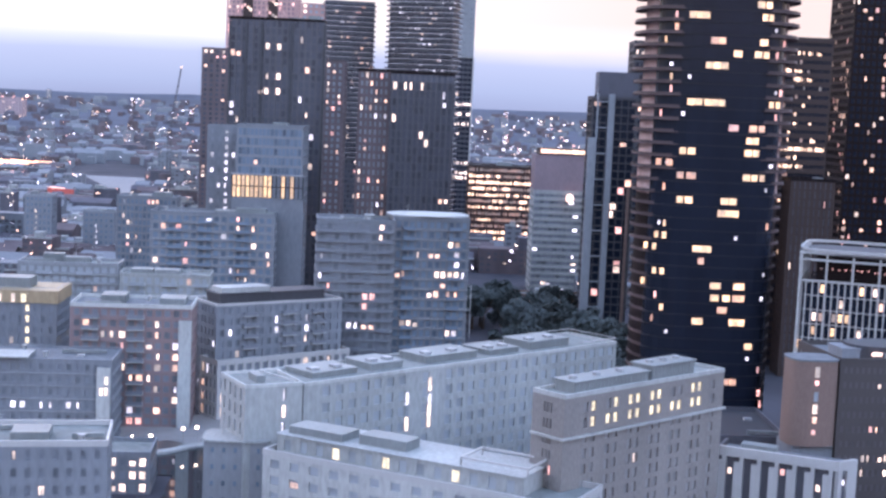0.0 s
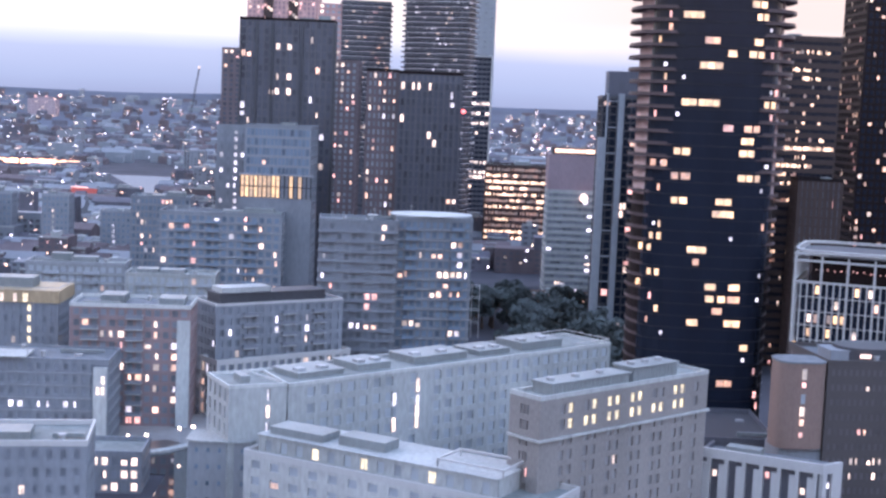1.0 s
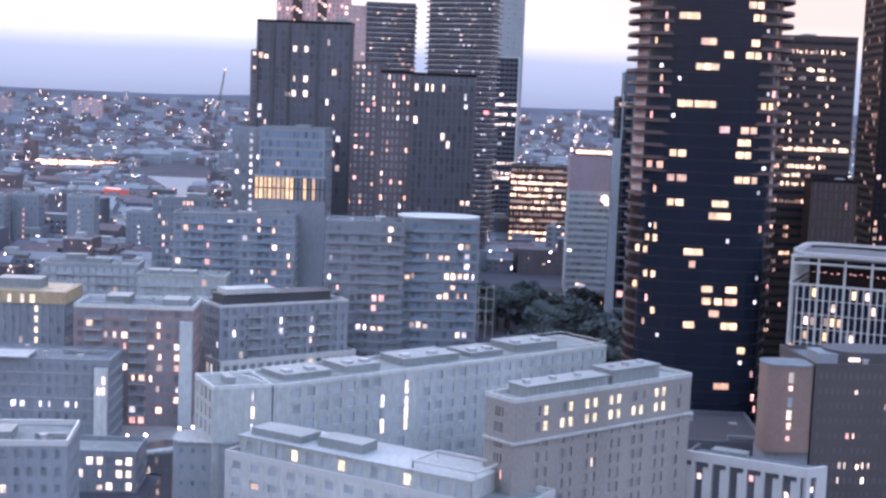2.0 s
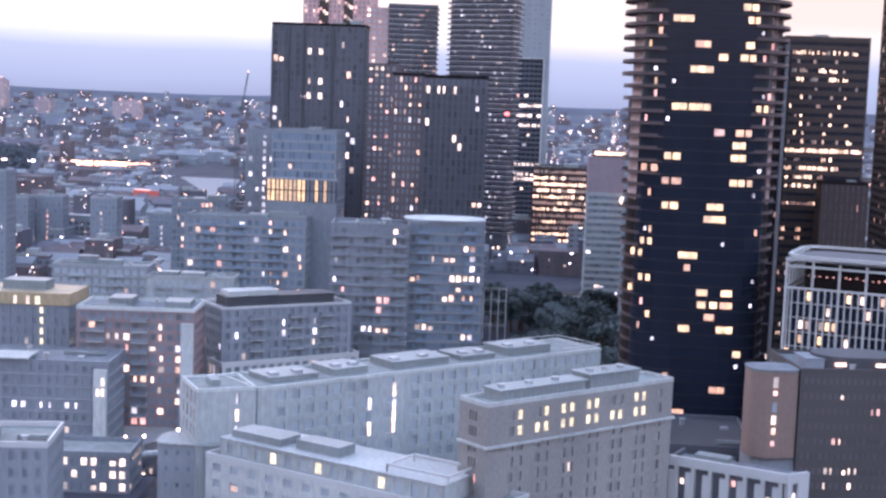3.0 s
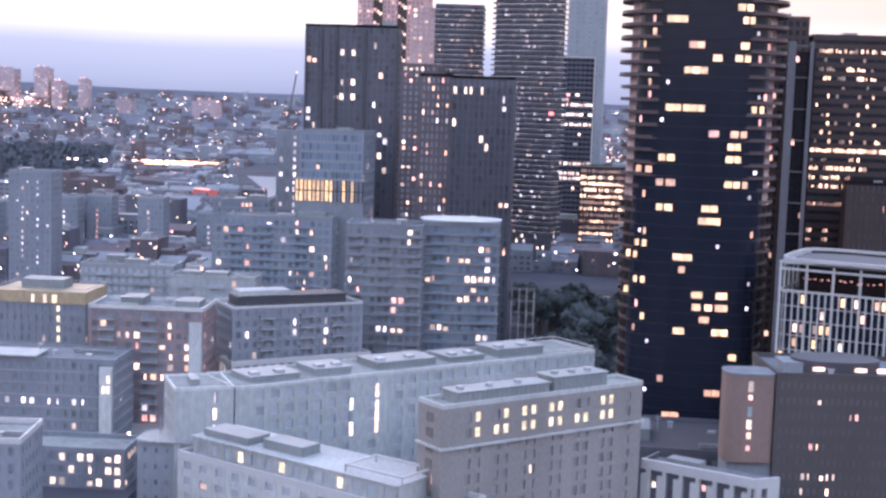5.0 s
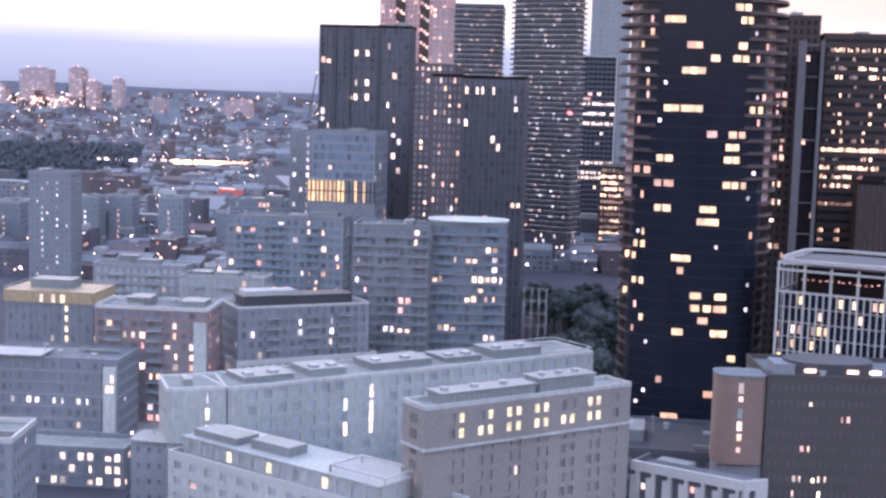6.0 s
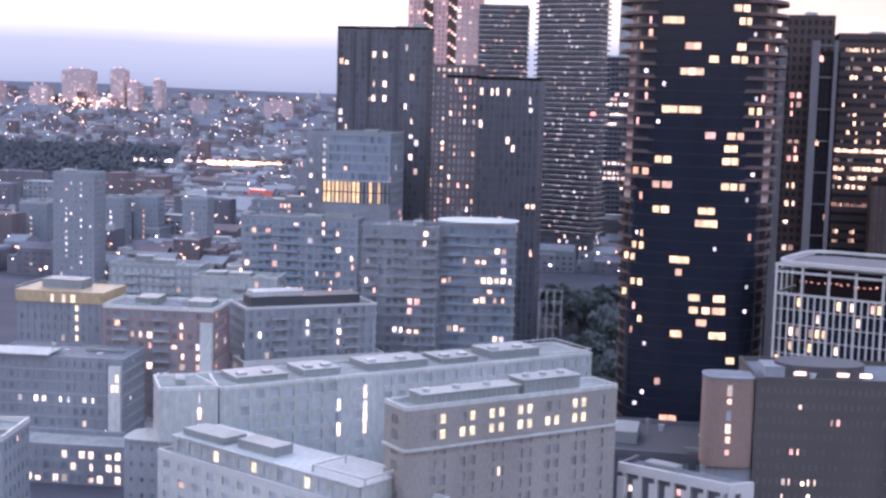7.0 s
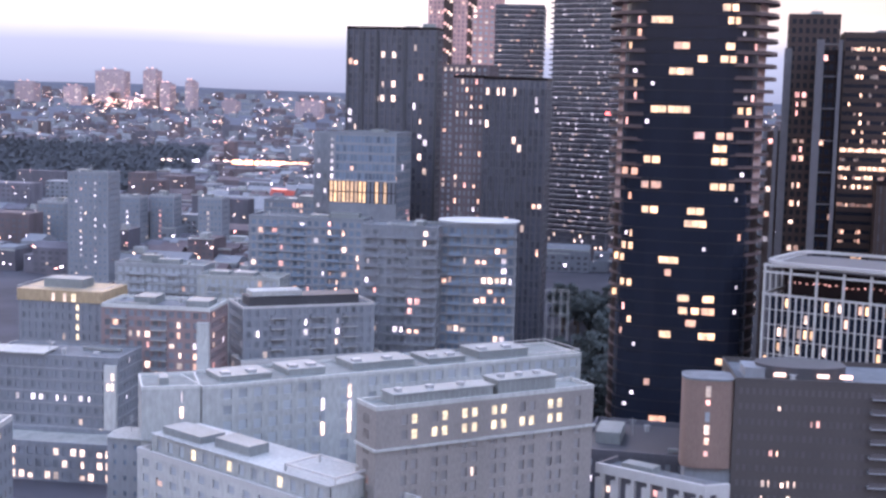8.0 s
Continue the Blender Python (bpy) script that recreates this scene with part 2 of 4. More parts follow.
            chosen = {"#": tones[0] if len(tones) == 1 else rnd.choice(tones), "y": YELLOW, "w": WARM, "c": COOL, "r": ROSE, "s": STRIP, "m": CREAM, "d": DIM, "t": BRIGHT}.get(k)
        elif rnd.random() < lit:
            chosen = rnd.choice(tones)
        if chosen:
            kind = "full" if chosen is YELLOW else rnd.choice(("full", "full", "leaves", "blind", "half", "slim"))
            key = (round(hw, 3), round(hh, 3), chosen.name, kind)
            if key not in shared:
                shared[key] = room_mesh(hw, hh, chosen, kind)
            ob = part("window", shared[key], None, root)
            ob.matrix_local = Matrix.Translation(c) @ pose(0, 0, 0, 0, 0, math.degrees(math.atan2(a.y, a.x)))
            if kind != "full":
                q, b = c - o * 0.08, a * hw
                dark.quad((q.x - b.x, q.y - b.y, q.z - hh), (q.x + b.x, q.y + b.y, q.z - hh), (q.x + b.x, q.y + b.y, q.z + hh), (q.x - b.x, q.y - b.y, q.z + hh))
        elif single > 0 and which == "front":
            single -= 1
            key = (round(hw, 3), round(hh, 3), glass.name)
            if key not in shared:
                shared[key] = pane_mesh("window", hw, hh, glass)
            ob = part("window", shared[key], None, root)
            ob.matrix_local = Matrix.Translation(c)
        else:
            q, b, e = c, a * hw, hh
            dark.quad((q.x - b.x, q.y - b.y, q.z - e), (q.x + b.x, q.y + b.y, q.z - e), (q.x + b.x, q.y + b.y, q.z + e), (q.x - b.x, q.y - b.y, q.z + e))
    part("glazing", dark, glass, root)["kind"] = "stuff"
    r = Shape()
    r.box(0.3, 0.3, h - 0.4, w - 0.3, d - 0.3, h)
    part("roof", r, roof, root)
    if parapet:
        e = Shape()
        t = 0.35
        for b in ((-0.06, -0.06, w + 0.06, t), (-0.06, d - t, w + 0.06, d + 0.06), (-0.06, t, t, d - t), (w - t, t, w + 0.06, d - t)):
            e.box(b[0], b[1], h - 0.1, b[2], b[3], h + parapet)
        part("parapet", e, edge or wall, root)
    if ledge:
        e = Shape()
        e.box(-0.5, -0.5, ledge, w + 0.5, -0.003, ledge + 0.45)
        e.box(-0.5, 0, ledge, -0.003, d, ledge + 0.45)
        part("ledge", e, edge or wall, root)
    for k in range(plant):
        pw, pd, ph = w * rnd.uniform(0.12, 0.3), d * rnd.uniform(0.25, 0.5), rnd.uniform(1.2, 3.0)
        px, py = rnd.uniform(1, max(1.1, w - pw - 1)), rnd.uniform(d * 0.15, max(d * 0.16, d - pd - 1))
        e = Shape()
        e.box(px, py, h, px + pw, py + pd, h + ph)
        for q in range(int(pw / 0.6)):
            e.box(px + 0.2 + q * 0.6, py - 0.06, h + ph * 0.2, px + 0.5 + q * 0.6, py, h + ph * 0.9)
        part("roof_plant", e, METAL, root)
    if bands:
        e = Shape()
        e.box(-0.22, -0.22, -0.14, w + 0.22, d + 0.22, 0.14)
        e = e.mesh("floor_band", bands)
        for k in range(1, floors):
            part("floor_band", e, None, root).location.z = z0 + k * (zt - z0) / floors
    ch, cw = (zt - z0) / floors, (w - 2 * margin) / bays
    if balconies:
        deck, guard = Shape(), Shape()
        deck.box(-cw * 0.95, -1.5, -0.16, cw * 0.95, -0.26, 0.06)
        guard.box(-cw * 0.95, -1.5, 0.06, cw * 0.95, -1.44, 1.05)
        guard.box(-cw * 0.95, -1.44, 0.06, -cw * 0.95 + 0.06, -0.26, 1.05)
        guard.box(cw * 0.95 - 0.06, -1.44, 0.06, cw * 0.95, -0.26, 1.05)
        deck, guard = deck.mesh("balcony", edge or wall), guard.mesh("balustrade", glass)
        for i in balconies:
            for k in range(1, floors):
                ob = part("balcony", deck, None, root)
                ob.location = (margin + i * cw, 0.26, z0 + k * ch)
                part("balustrade", guard, None, ob)
    for k in range(clutter):
        e, px, py = Shape(), rnd.uniform(1.2, w - 3.2), rnd.uniform(1.2, max(1.3, d - 3.0))
        kind = ("vent", "duct", "aerial", "skylight")[k % 4]
        if kind == "vent":
            e.prism(oval(px, py, 0.55, 0.55, 2, 10), h, h + 1.3)
            e.prism(oval(px, py, 0.8, 0.8, 2, 10), h + 1.3, h + 1.5)
        elif kind == "duct":
            e.box(px, py, h + 0.3, px + min(w * 0.3, w - px - 1), py + 0.8, h + 1.0)
            e.box(px, py, h, px + 0.8, py + 0.8, h + 0.3)
        elif kind == "aerial":
            e.bar((px, py, h), (px, py, h + 4.2), 0.07)
            e.bar((px - 0.9, py, h + 3.6), (px + 0.9, py, h + 3.6), 0.05)
            e.bar((px - 0.6, py, h + 3.0), (px + 0.6, py, h + 3.0), 0.05)
        else:
            e.box(px, py, h, px + 1.8, py + 1.4, h + 0.5)
        part(kind, e, STEEL if kind != "duct" else METAL, root)
    return root


def slabs(root, w, d, z0, z1, step, over, material=RAIL, rail=1.0, sides=(1, 1, 1, 1), name="balcony"):
    """A projecting slab with an upstand at every floor."""
    s = Shape()
    fr, ri, ba, le = [over * k for k in sides]
    s.box(-le, -fr, -0.13, w + ri, d + ba, 0.13)
    me_ = Shape()
    t = 0.06
    if fr:
        me_.box(-le, -fr, 0.13, w + ri, -fr + t, rail)
    if ri:
        me_.box(w + ri - t, -fr + t, 0.13, w + ri, d + ba, rail)
    if le:
        me_.box(-le, -fr + t, 0.13, -le + t, d + ba, rail)
    slab, rails = s.mesh(name, material), me_.mesh("balustrade", BLUE_GLASS)
    z = z0
    while z < z1:
        a = part(name, slab, None, root)
        a.location = (0, 0, z)
        part("balustrade", rails, None, a)
        z += step


# ---- ground, water, sky, hills ----
def sheet(name, ring, z, material, label, category):
    s = Shape()
    s.v = [(x, y, z) for x, y in ring]
    s.f = [tuple(range(len(ring)))]
    return tagged(new(name, s.mesh(name, material)), label, category, kind="structure")


GROUND = surface("city_ground", (0.05, 0.05, 0.06), 0.95, grain=0.03, broad=0.004, vary=0.6, bump=0.0, spec=0.08)
sheet("ground", [(4700 * math.cos(a * math.tau / 48), 4700 * math.sin(a * math.tau / 48)) for a in range(48)], 0, GROUND, "dark city ground of streets and yards at dusk", "ground")
WATER, n_, l_, b_ = nodes_of("dock_water")
b_.inputs["Base Color"].default_value = (0.015, 0.02, 0.025, 1)
b_.inputs["Roughness"].default_value = 0.04
b_.inputs["Specular IOR Level"].default_value = 1.0
rip, bum = n_.new("ShaderNodeTexNoise"), n_.new("ShaderNodeBump")
rip.inputs["Scale"].default_value = 0.25
bum.inputs["Strength"].default_value, bum.inputs["Distance"].default_value = 0.03, 0.1
l_.new(rip.outputs["Fac"], bum.inputs["Height"])
l_.new(bum.outputs[0], b_.inputs["Normal"])
sheet("water", [(-390, 1518), (-311, 1310), (-281, 1205), (-263, 1216), (-319, 1516)], 0.2, WATER, "still dock water that mirrors the bright evening sky", "water")
sheet("water_3", [(-295, 1181), (-279, 1150), (-241, 992), (-235, 994), (-270, 1190)], 0.2, WATER, "narrow dock arm that mirrors the bright evening sky", "water")
sheet("pavement", [(-112, 318), (-92, 326), (-80, 337), (-64, 352), (-40, 360), (-36, 384), (-58, 392), (-112, 366)], 0.02, PAVING, "grey paved yard beside the quay", "pavement")
sheet("water_2", [(-98, 319), (-64, 321), (-62, 284), (-42, 284), (-44, 352), (-55, 351.5), (-63, 348), (-68, 341.5), (-74, 337), (-83, 333), (-98, 329)], 0.3, WATER, "dark dock basin that mirrors the quay lamps", "water")
quay = [(-98, 329), (-83, 333), (-74, 337), (-68, 341.5), (-63, 348), (-55, 351.5), (-44, 352)]
s = Shape()
for (ax, ay), (bx, by) in zip(quay, quay[1:]):
    i = len(s.v)
    s.v += [(ax, ay, 0), (bx, by, 0), (bx - 1, by + 2.6, 0), (ax - 1, ay + 2.6, 0), (ax, ay, 0.9), (bx, by, 0.9), (bx - 1, by + 2.6, 0.9), (ax - 1, ay + 2.6, 0.9)]
    s.f += [(i, i + 1, i + 5, i + 4), (i + 1, i + 2, i + 6, i + 5), (i + 2, i + 3, i + 7, i + 6), (i + 3, i, i + 4, i + 7), (i + 4, i + 5, i + 6, i + 7)]
tagged(new("quay", s.mesh("quay", PALE)), "pale curved stone quay round the dock basin", "quay", kind="structure")
sheet("road", [(-100, 333.5), (-85, 337), (-76, 341), (-70, 346), (-65, 352), (-72, 356), (-78, 349), (-88, 344), (-100, 341)], 0.05, ASPHALT, "curved asphalt road along the quay", "road")

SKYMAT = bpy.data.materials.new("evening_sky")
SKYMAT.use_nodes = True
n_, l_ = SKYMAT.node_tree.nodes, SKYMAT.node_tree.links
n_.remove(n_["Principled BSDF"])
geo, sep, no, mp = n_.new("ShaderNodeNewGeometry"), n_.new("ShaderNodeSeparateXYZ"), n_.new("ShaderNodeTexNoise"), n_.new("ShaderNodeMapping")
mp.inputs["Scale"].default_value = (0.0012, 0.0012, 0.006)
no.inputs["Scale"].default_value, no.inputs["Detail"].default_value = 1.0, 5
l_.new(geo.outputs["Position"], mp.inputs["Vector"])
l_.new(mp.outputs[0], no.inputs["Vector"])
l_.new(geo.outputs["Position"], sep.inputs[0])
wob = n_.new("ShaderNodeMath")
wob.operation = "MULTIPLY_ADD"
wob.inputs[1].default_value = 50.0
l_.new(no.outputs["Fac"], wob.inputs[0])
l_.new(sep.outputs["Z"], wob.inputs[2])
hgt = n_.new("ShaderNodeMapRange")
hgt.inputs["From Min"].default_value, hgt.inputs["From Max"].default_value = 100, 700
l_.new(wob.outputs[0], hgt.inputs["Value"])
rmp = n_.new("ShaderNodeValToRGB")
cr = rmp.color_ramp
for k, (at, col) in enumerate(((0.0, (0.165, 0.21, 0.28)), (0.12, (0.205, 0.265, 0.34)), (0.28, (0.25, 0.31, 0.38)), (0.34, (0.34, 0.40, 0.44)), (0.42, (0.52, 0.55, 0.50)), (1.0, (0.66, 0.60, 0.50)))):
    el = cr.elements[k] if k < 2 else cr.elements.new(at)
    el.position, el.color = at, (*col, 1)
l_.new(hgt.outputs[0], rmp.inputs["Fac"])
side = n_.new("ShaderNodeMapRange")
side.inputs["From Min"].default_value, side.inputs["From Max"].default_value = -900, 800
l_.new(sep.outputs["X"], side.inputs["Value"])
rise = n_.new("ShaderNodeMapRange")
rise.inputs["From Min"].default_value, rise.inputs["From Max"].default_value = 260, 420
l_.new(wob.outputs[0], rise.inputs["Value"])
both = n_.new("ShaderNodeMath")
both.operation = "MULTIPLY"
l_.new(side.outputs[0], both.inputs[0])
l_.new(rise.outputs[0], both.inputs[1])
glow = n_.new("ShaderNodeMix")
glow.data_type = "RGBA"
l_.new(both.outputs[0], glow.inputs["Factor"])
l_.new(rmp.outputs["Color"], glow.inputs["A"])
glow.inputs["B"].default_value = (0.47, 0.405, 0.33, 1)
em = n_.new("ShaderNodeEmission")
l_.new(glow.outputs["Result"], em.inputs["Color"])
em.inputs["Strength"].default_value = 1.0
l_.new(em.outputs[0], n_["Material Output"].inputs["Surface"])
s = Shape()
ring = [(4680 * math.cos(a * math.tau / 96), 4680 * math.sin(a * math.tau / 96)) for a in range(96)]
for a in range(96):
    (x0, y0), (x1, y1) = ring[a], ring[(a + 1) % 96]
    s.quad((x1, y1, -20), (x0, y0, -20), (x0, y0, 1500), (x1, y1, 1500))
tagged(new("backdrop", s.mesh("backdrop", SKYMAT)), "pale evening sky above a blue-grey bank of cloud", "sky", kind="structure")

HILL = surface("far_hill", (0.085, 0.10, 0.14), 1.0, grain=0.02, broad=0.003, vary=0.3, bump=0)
s = Shape()
prev = None
for a in range(0, 361, 2):
    r = radians(a)
    top = 101 + 14 * noise.noise((math.cos(r) * 5, math.sin(r) * 5, 1.3)) + 5 * noise.noise((math.cos(r) * 30, math.sin(r) * 30, 4.0))
    now = [(q * math.cos(r), q * math.sin(r), z) for q, z in ((3300, -1), (4400, 72), (4600, top))]
    if prev:
        for k in range(2):
            s.quad(prev[k], now[k], now[k + 1], prev[k + 1])
    prev = now
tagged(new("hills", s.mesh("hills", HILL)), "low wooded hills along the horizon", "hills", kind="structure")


# ---- the dark balcony tower ----
FLOOR = 3.05
# Wall colour that carries the rosy evening light inside the loggias.
LIT_LOGGIA = surface("lit_loggia_render", (0.36, 0.255, 0.25), 0.8, vary=0.3)
tower = base("residential_tower", 67, 352, 0, "dark glass residential tower with curved white-edged balconies on both ends", "tower")
s = Shape()
core = oval(0, 0, 16.6, 14.0, 3.6)
s.prism(core, 0, 49.3 * FLOOR)
part("glass_body", s, BLUE_GLASS, tower)
for side in (-1, 1):
    s = Shape()
    ring = [p for p in oval(0, 0, 17.8, 13.4, 2.6, 48) if p[0] * side > 12.5]
    ring.sort(key=lambda p: p[1])
    ring = ring if side > 0 else ring[::-1]
    # Evening light is put into the wall colour above 72 m, not below.
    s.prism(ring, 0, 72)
    part("loggia_wall", s, DARK, tower, "dark recessed loggia wall behind the balconies, without the evening-light colour")
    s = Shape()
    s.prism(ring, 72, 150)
    part("loggia_wall", s, LIT_LOGGIA, tower, "loggia wall between balcony slabs, rosy evening light in its colour")
me_band = Shape()
me_band.prism(oval(0, 0, 16.68, 14.06, 3.6), -0.2, 0.2)
me_band = me_band.mesh("floor_band", NAVY)


BALUSTRADE = surface("smoked_balustrade", (0.06, 0.042, 0.044), 0.3, bump=0, spec=0.3)


def arc_slab(side, reach, wrap):
    """The balcony of one end: a curved slab from the front corner round the end."""
    s = Shape()
    outer = oval(0, 0, 16.6 + reach, *((14.8, 2.75) if wrap else (14.6, 2.3)), 72)
    pts = [p for p in outer if p[0] * side > 10.5 and p[1] < 9]
    pts.sort(key=lambda p: p[1])
    ring = pts + [(10.5 * side, 9.0), (10.5 * side, pts[0][1])]
    s.prism(ring if side > 0 else ring[::-1], -0.13, 0.13)
    rail = Shape()
    for (x0, y0), (x1, y1) in zip(pts, pts[1:]):
        rail.quad((x0 * 0.995, y0, 0.13), (x1 * 0.995, y1, 0.13), (x1 * 0.995, y1, 0.7), (x0 * 0.995, y0, 0.7))
        rail.quad((x0 * 0.99, y0, 0.7), (x1 * 0.99, y1, 0.7), (x1 * 0.99, y1, 0.13), (x0 * 0.99, y0, 0.13))
    return s.mesh("balcony", SOFFIT), rail.mesh("balustrade", BALUSTRADE)


steps = {}
for f in range(5, 50):
    z = 126.05 + 1.5 - f * FLOOR + 9 * FLOOR
    if z < 6:
        continue
    b = part("floor_band", me_band, None, tower)
    b.location.z = z
    reach = 1.4 + 2.6 * min(1, max(0, (z - 35) / 75))
    key = (round(reach * 2) / 2, z > 78)
    if key not in steps:
        steps[key] = [arc_slab(-1, *key), arc_slab(1, *key)]
    for me_s, me_r in steps[key]:
        a = part("balcony", me_s, None, tower)
        a.location.z = z
        part("balustrade", me_r, None, a, "glass balustrade")
# lit rooms, storey by storey from the one at 126 m down: metres from the middle, kind of light, width
ROOMS = {2: "7.2m3.7", 3: "-9.5m5.0 8.4m3.1", 4: "12.0c0.8", 5: "-3.9w3.7 7.6m2.8", 6: "1.9m2.2 7.2m3.7", 7: "-4.8m5.6", 8: "-9.0c0.8", 9: "13.0c0.8", 10: "-8.8m3.7 -4.7m5.3 11.2m3.7", 11: "-10.0c0.8", 12: "1.8r2.5 7.0w4.0", 13: "6.5m3.1", 14: "6.2m3.7 -10.0m4.0", 15: "-15.3w4.7", 16: "-10.3w4.7 6.2m5.6", 17: "12.0c0.8", 18: "-10.0m4.0 1.0m4.0", 19: "0.4m5.3", 20: "-14.0c0.8", 21: "-14.7m3.4 5.0c0.8", 22: "-16.7m3.4 -5.3m4.7", 23: "-3.8w1.6", 24: "-14.7m3.4 13.0c0.8", 25: "-16.9m1.9 -0.4m2.8 5.6m2.8", 26: "-0.1m2.2 3.0m1.9 5.5w3.1", 27: "1.8w2.5", 28: "-4.4m2.8 5.0m4.0", 29: "-11.0c0.8", 30: "8.6m2.8", 31: "10.0c0.8", 32: "-7.7w1.4", 33: "4.0w3.9 -11.0c0.8", 35: "-6.1w4.2", 36: "-1.4m4.8"}
ends = random.Random(31)
for f in range(3, 37):
    for side in (-1, 1):
        if ends.random() < 0.42:
            ROOMS[f] = (ROOMS.get(f, "") + f" {side * ends.uniform(12.5, 15.6):.1f}{ends.choice('mwcr')}{ends.choice((0.8, 0.9, 1.4))}").strip()
KINDS = {"m": LAMPLIT, "w": DUSK_ROOM, "r": ROSE, "c": COOL}
made = {}
for f, text in ROOMS.items():
    for word in text.split():
        kind = next(ch for ch in word if ch.isalpha())
        left, width = (float(q) for q in word.split(kind))
        count = max(1, round(width / 1.9))
        key = (kind, round(width / count, 1))
        if key not in made:
            made[key] = pane_mesh("window", key[1] / 2 - 0.06, 0.8 if kind != "c" else 0.45, KINDS[kind])
        for k in range(count):
            px = max(-16.0, min(16.0, left + (k + 0.5) * width / count))
            py = -14.0 * (1 - (abs(px) / 16.6) ** 3.6) ** (1 / 3.6) - 0.06
            ob = part("window", made[key], None, tower, "lit room behind the dark glass")
            ob.location = (px, py, 126.05 - f * FLOOR)

# ---- near blocks ----
P = block("apartment_block", "pale brick block with two lit attic storeys above a ledge", "apartments", 20.3, 231.5, 43, 47.5, 7.6, 41.9, 14, 20, 3, BUFF, BUFF_GLASS, fw=0.58, fh=0.62, lit=0.025,
          rows=["..y..y.yy.yy....yy..", "..y.yy.yy.yy.yy.yy.."], tone="mixed", ledge=34.4, edge=PALE, plant=0, margin=2.6, seed=3, z0=1.9, top=0.8, parapet=0.7, blank=lambda i: i % 3 == 0, single=110)
for px, py, w, d, h in ((4.5, 1.8, 21, 4.6, 1.9), (26.5, 1.6, 13, 5.0, 2.7)):
    s = Shape()
    s.box(px, py, 41.9, px + w, py + d, 41.9 + h)
    s.box(px - 0.3, py - 0.3, 41.9 + h, px + w + 0.3, py + d + 0.3, 42.2 + h)
    hut = part("penthouse", s, METAL, P, "grey metal plant enclosure on the roof")
    s = Shape()
    for k in range(int(w / 1.1)):
        s.box(px + 0.4 + k * 1.1, py - 0.08, 42.3, px + 0.5 + k * 1.1, py - 0.002, 41.7 + h)
    part("seam", s, STEEL, hut)
    for k in range(3):
        s = Shape()
        s.prism(oval(px + 2 + k * w / 3.2, py + d / 2, 0.8, 0.8, 2, 14), 42.2 + h, 42.8 + h)
        part("fan_cowl", s, STEEL, hut)

L = block("apartment_block", "long pale block with dark windows and lit stair windows", "apartments", -28.3, 269.2, 43, 98.6, 16, 34.4, 10, 28, 5, CONCRETE, HAZE_PANE, fw=0.55, fh=0.58, lit=0.02,
          tone="warm", plant=0, parapet=0.6, edge=PALE, seed=5, margin=0.5, blank=lambda i: i in (0, 8, 10), single=150)
for s0, z, hh, m in ((34.8, 31.0, 1.5, CREAM), (34.8, 27.6, 1.2, COOL), (34.8, 25.2, 1.2, CREAM), (34.8, 22.6, 1.2, CREAM), (28.2, 28.5, 1.3, COOL), (28.2, 25.6, 1.1, HAZE_PANE), (28.2, 22.9, 1.5, CREAM)):
    part("stair_window", pane_mesh("stair_window", 0.42, hh, m), None, L).location = (s0, -0.04, z)
for px, w, h in ((6, 12, 1.0), (22, 9, 1.3), (38, 16, 1.4), (58, 10, 1.0), (72, 14, 1.7)):
    s = Shape()
    s.box(px, 5, 34.4, px + w, 14, 34.4 + h)
    s.box(px - 0.2, 4.8, 34.4 + h, px + w + 0.2, 14.2, 34.6 + h)
    hut = part("roof_plant", s, METAL, L)
    for k in range(2):
        s = Shape()
        s.box(px + 1 + k * w / 2, 6.5, 34.6 + h, px + 3 + k * w / 2, 8.5, 35.2 + h)
        part("vent", s, STEEL, hut)
s = Shape()
for k in range(17):
    s.bar((86 + k * 0.75, 0.2, 34.9), (86 + k * 0.75, 0.2, 35.8), 0.04)
s.bar((86, 0.2, 35.8), (98.4, 0.2, 35.8), 0.09)
s.bar((98.4, 0.2, 35.8), (98.4, 15.8, 35.8), 0.09)
s.bar((98.4, 15.8, 35.8), (86, 15.8, 35.8), 0.09)
part("roof_railing", s, WHITE, L)

block("apartment_block", "plain pale end wing with narrow lit stair windows", "apartments", -39.4, 263.3, 28, 12.2, 14, 34.7, 10, 5, 4, CONCRETE, HAZE_PANE, fw=0.34, fh=0.7, lit=0.0, blank=lambda i: i != 3,
      rows=["...c.", "...m.", "...c."], plant=1, parapet=0.6, edge=PALE, seed=11, single=20)
W = block("low_block", "low white-rendered block with small square windows", "apartments", -34, 249.9, -28.5, 62, 16, 25.2, 8, 14, 4, PALE, HAZE_PANE, single=90, fw=0.45, fh=0.5, lit=0.05, rows=["..............", ".#............", ".......rr.m..."],
          tone="mixed", plant=0, seed=2, edge=WHITE)
s, found = Shape(), []
facade(s, found, (1.5, 2.5, 0), (1, 0, 0), (0, -1, 0), 51, 25.2, 28.6, 14, 1, 0.42, 0.62, 0.25, 0.5)
s.box(1.5, 2.9, 25.2, 52.5, 14.5, 28.6)
s.box(1.2, 2.2, 28.6, 52.8, 14.8, 28.9)
attic = part("attic", s, CONCRETE, W, "set-back attic storey in grey render")
me_lit, me_dark = pane_mesh("window", 0.76, 1.05, YELLOW), pane_mesh("window", 0.76, 1.05, HAZE_PANE)
me_pair = room_mesh(0.76, 1.05, YELLOW, "leaves")
for i, j, c, a, o, hw, hh in found:
    ob = part("window", me_pair if i == 6 else me_lit if i in (3, 10) else me_dark, None, attic)
    ob.location = c
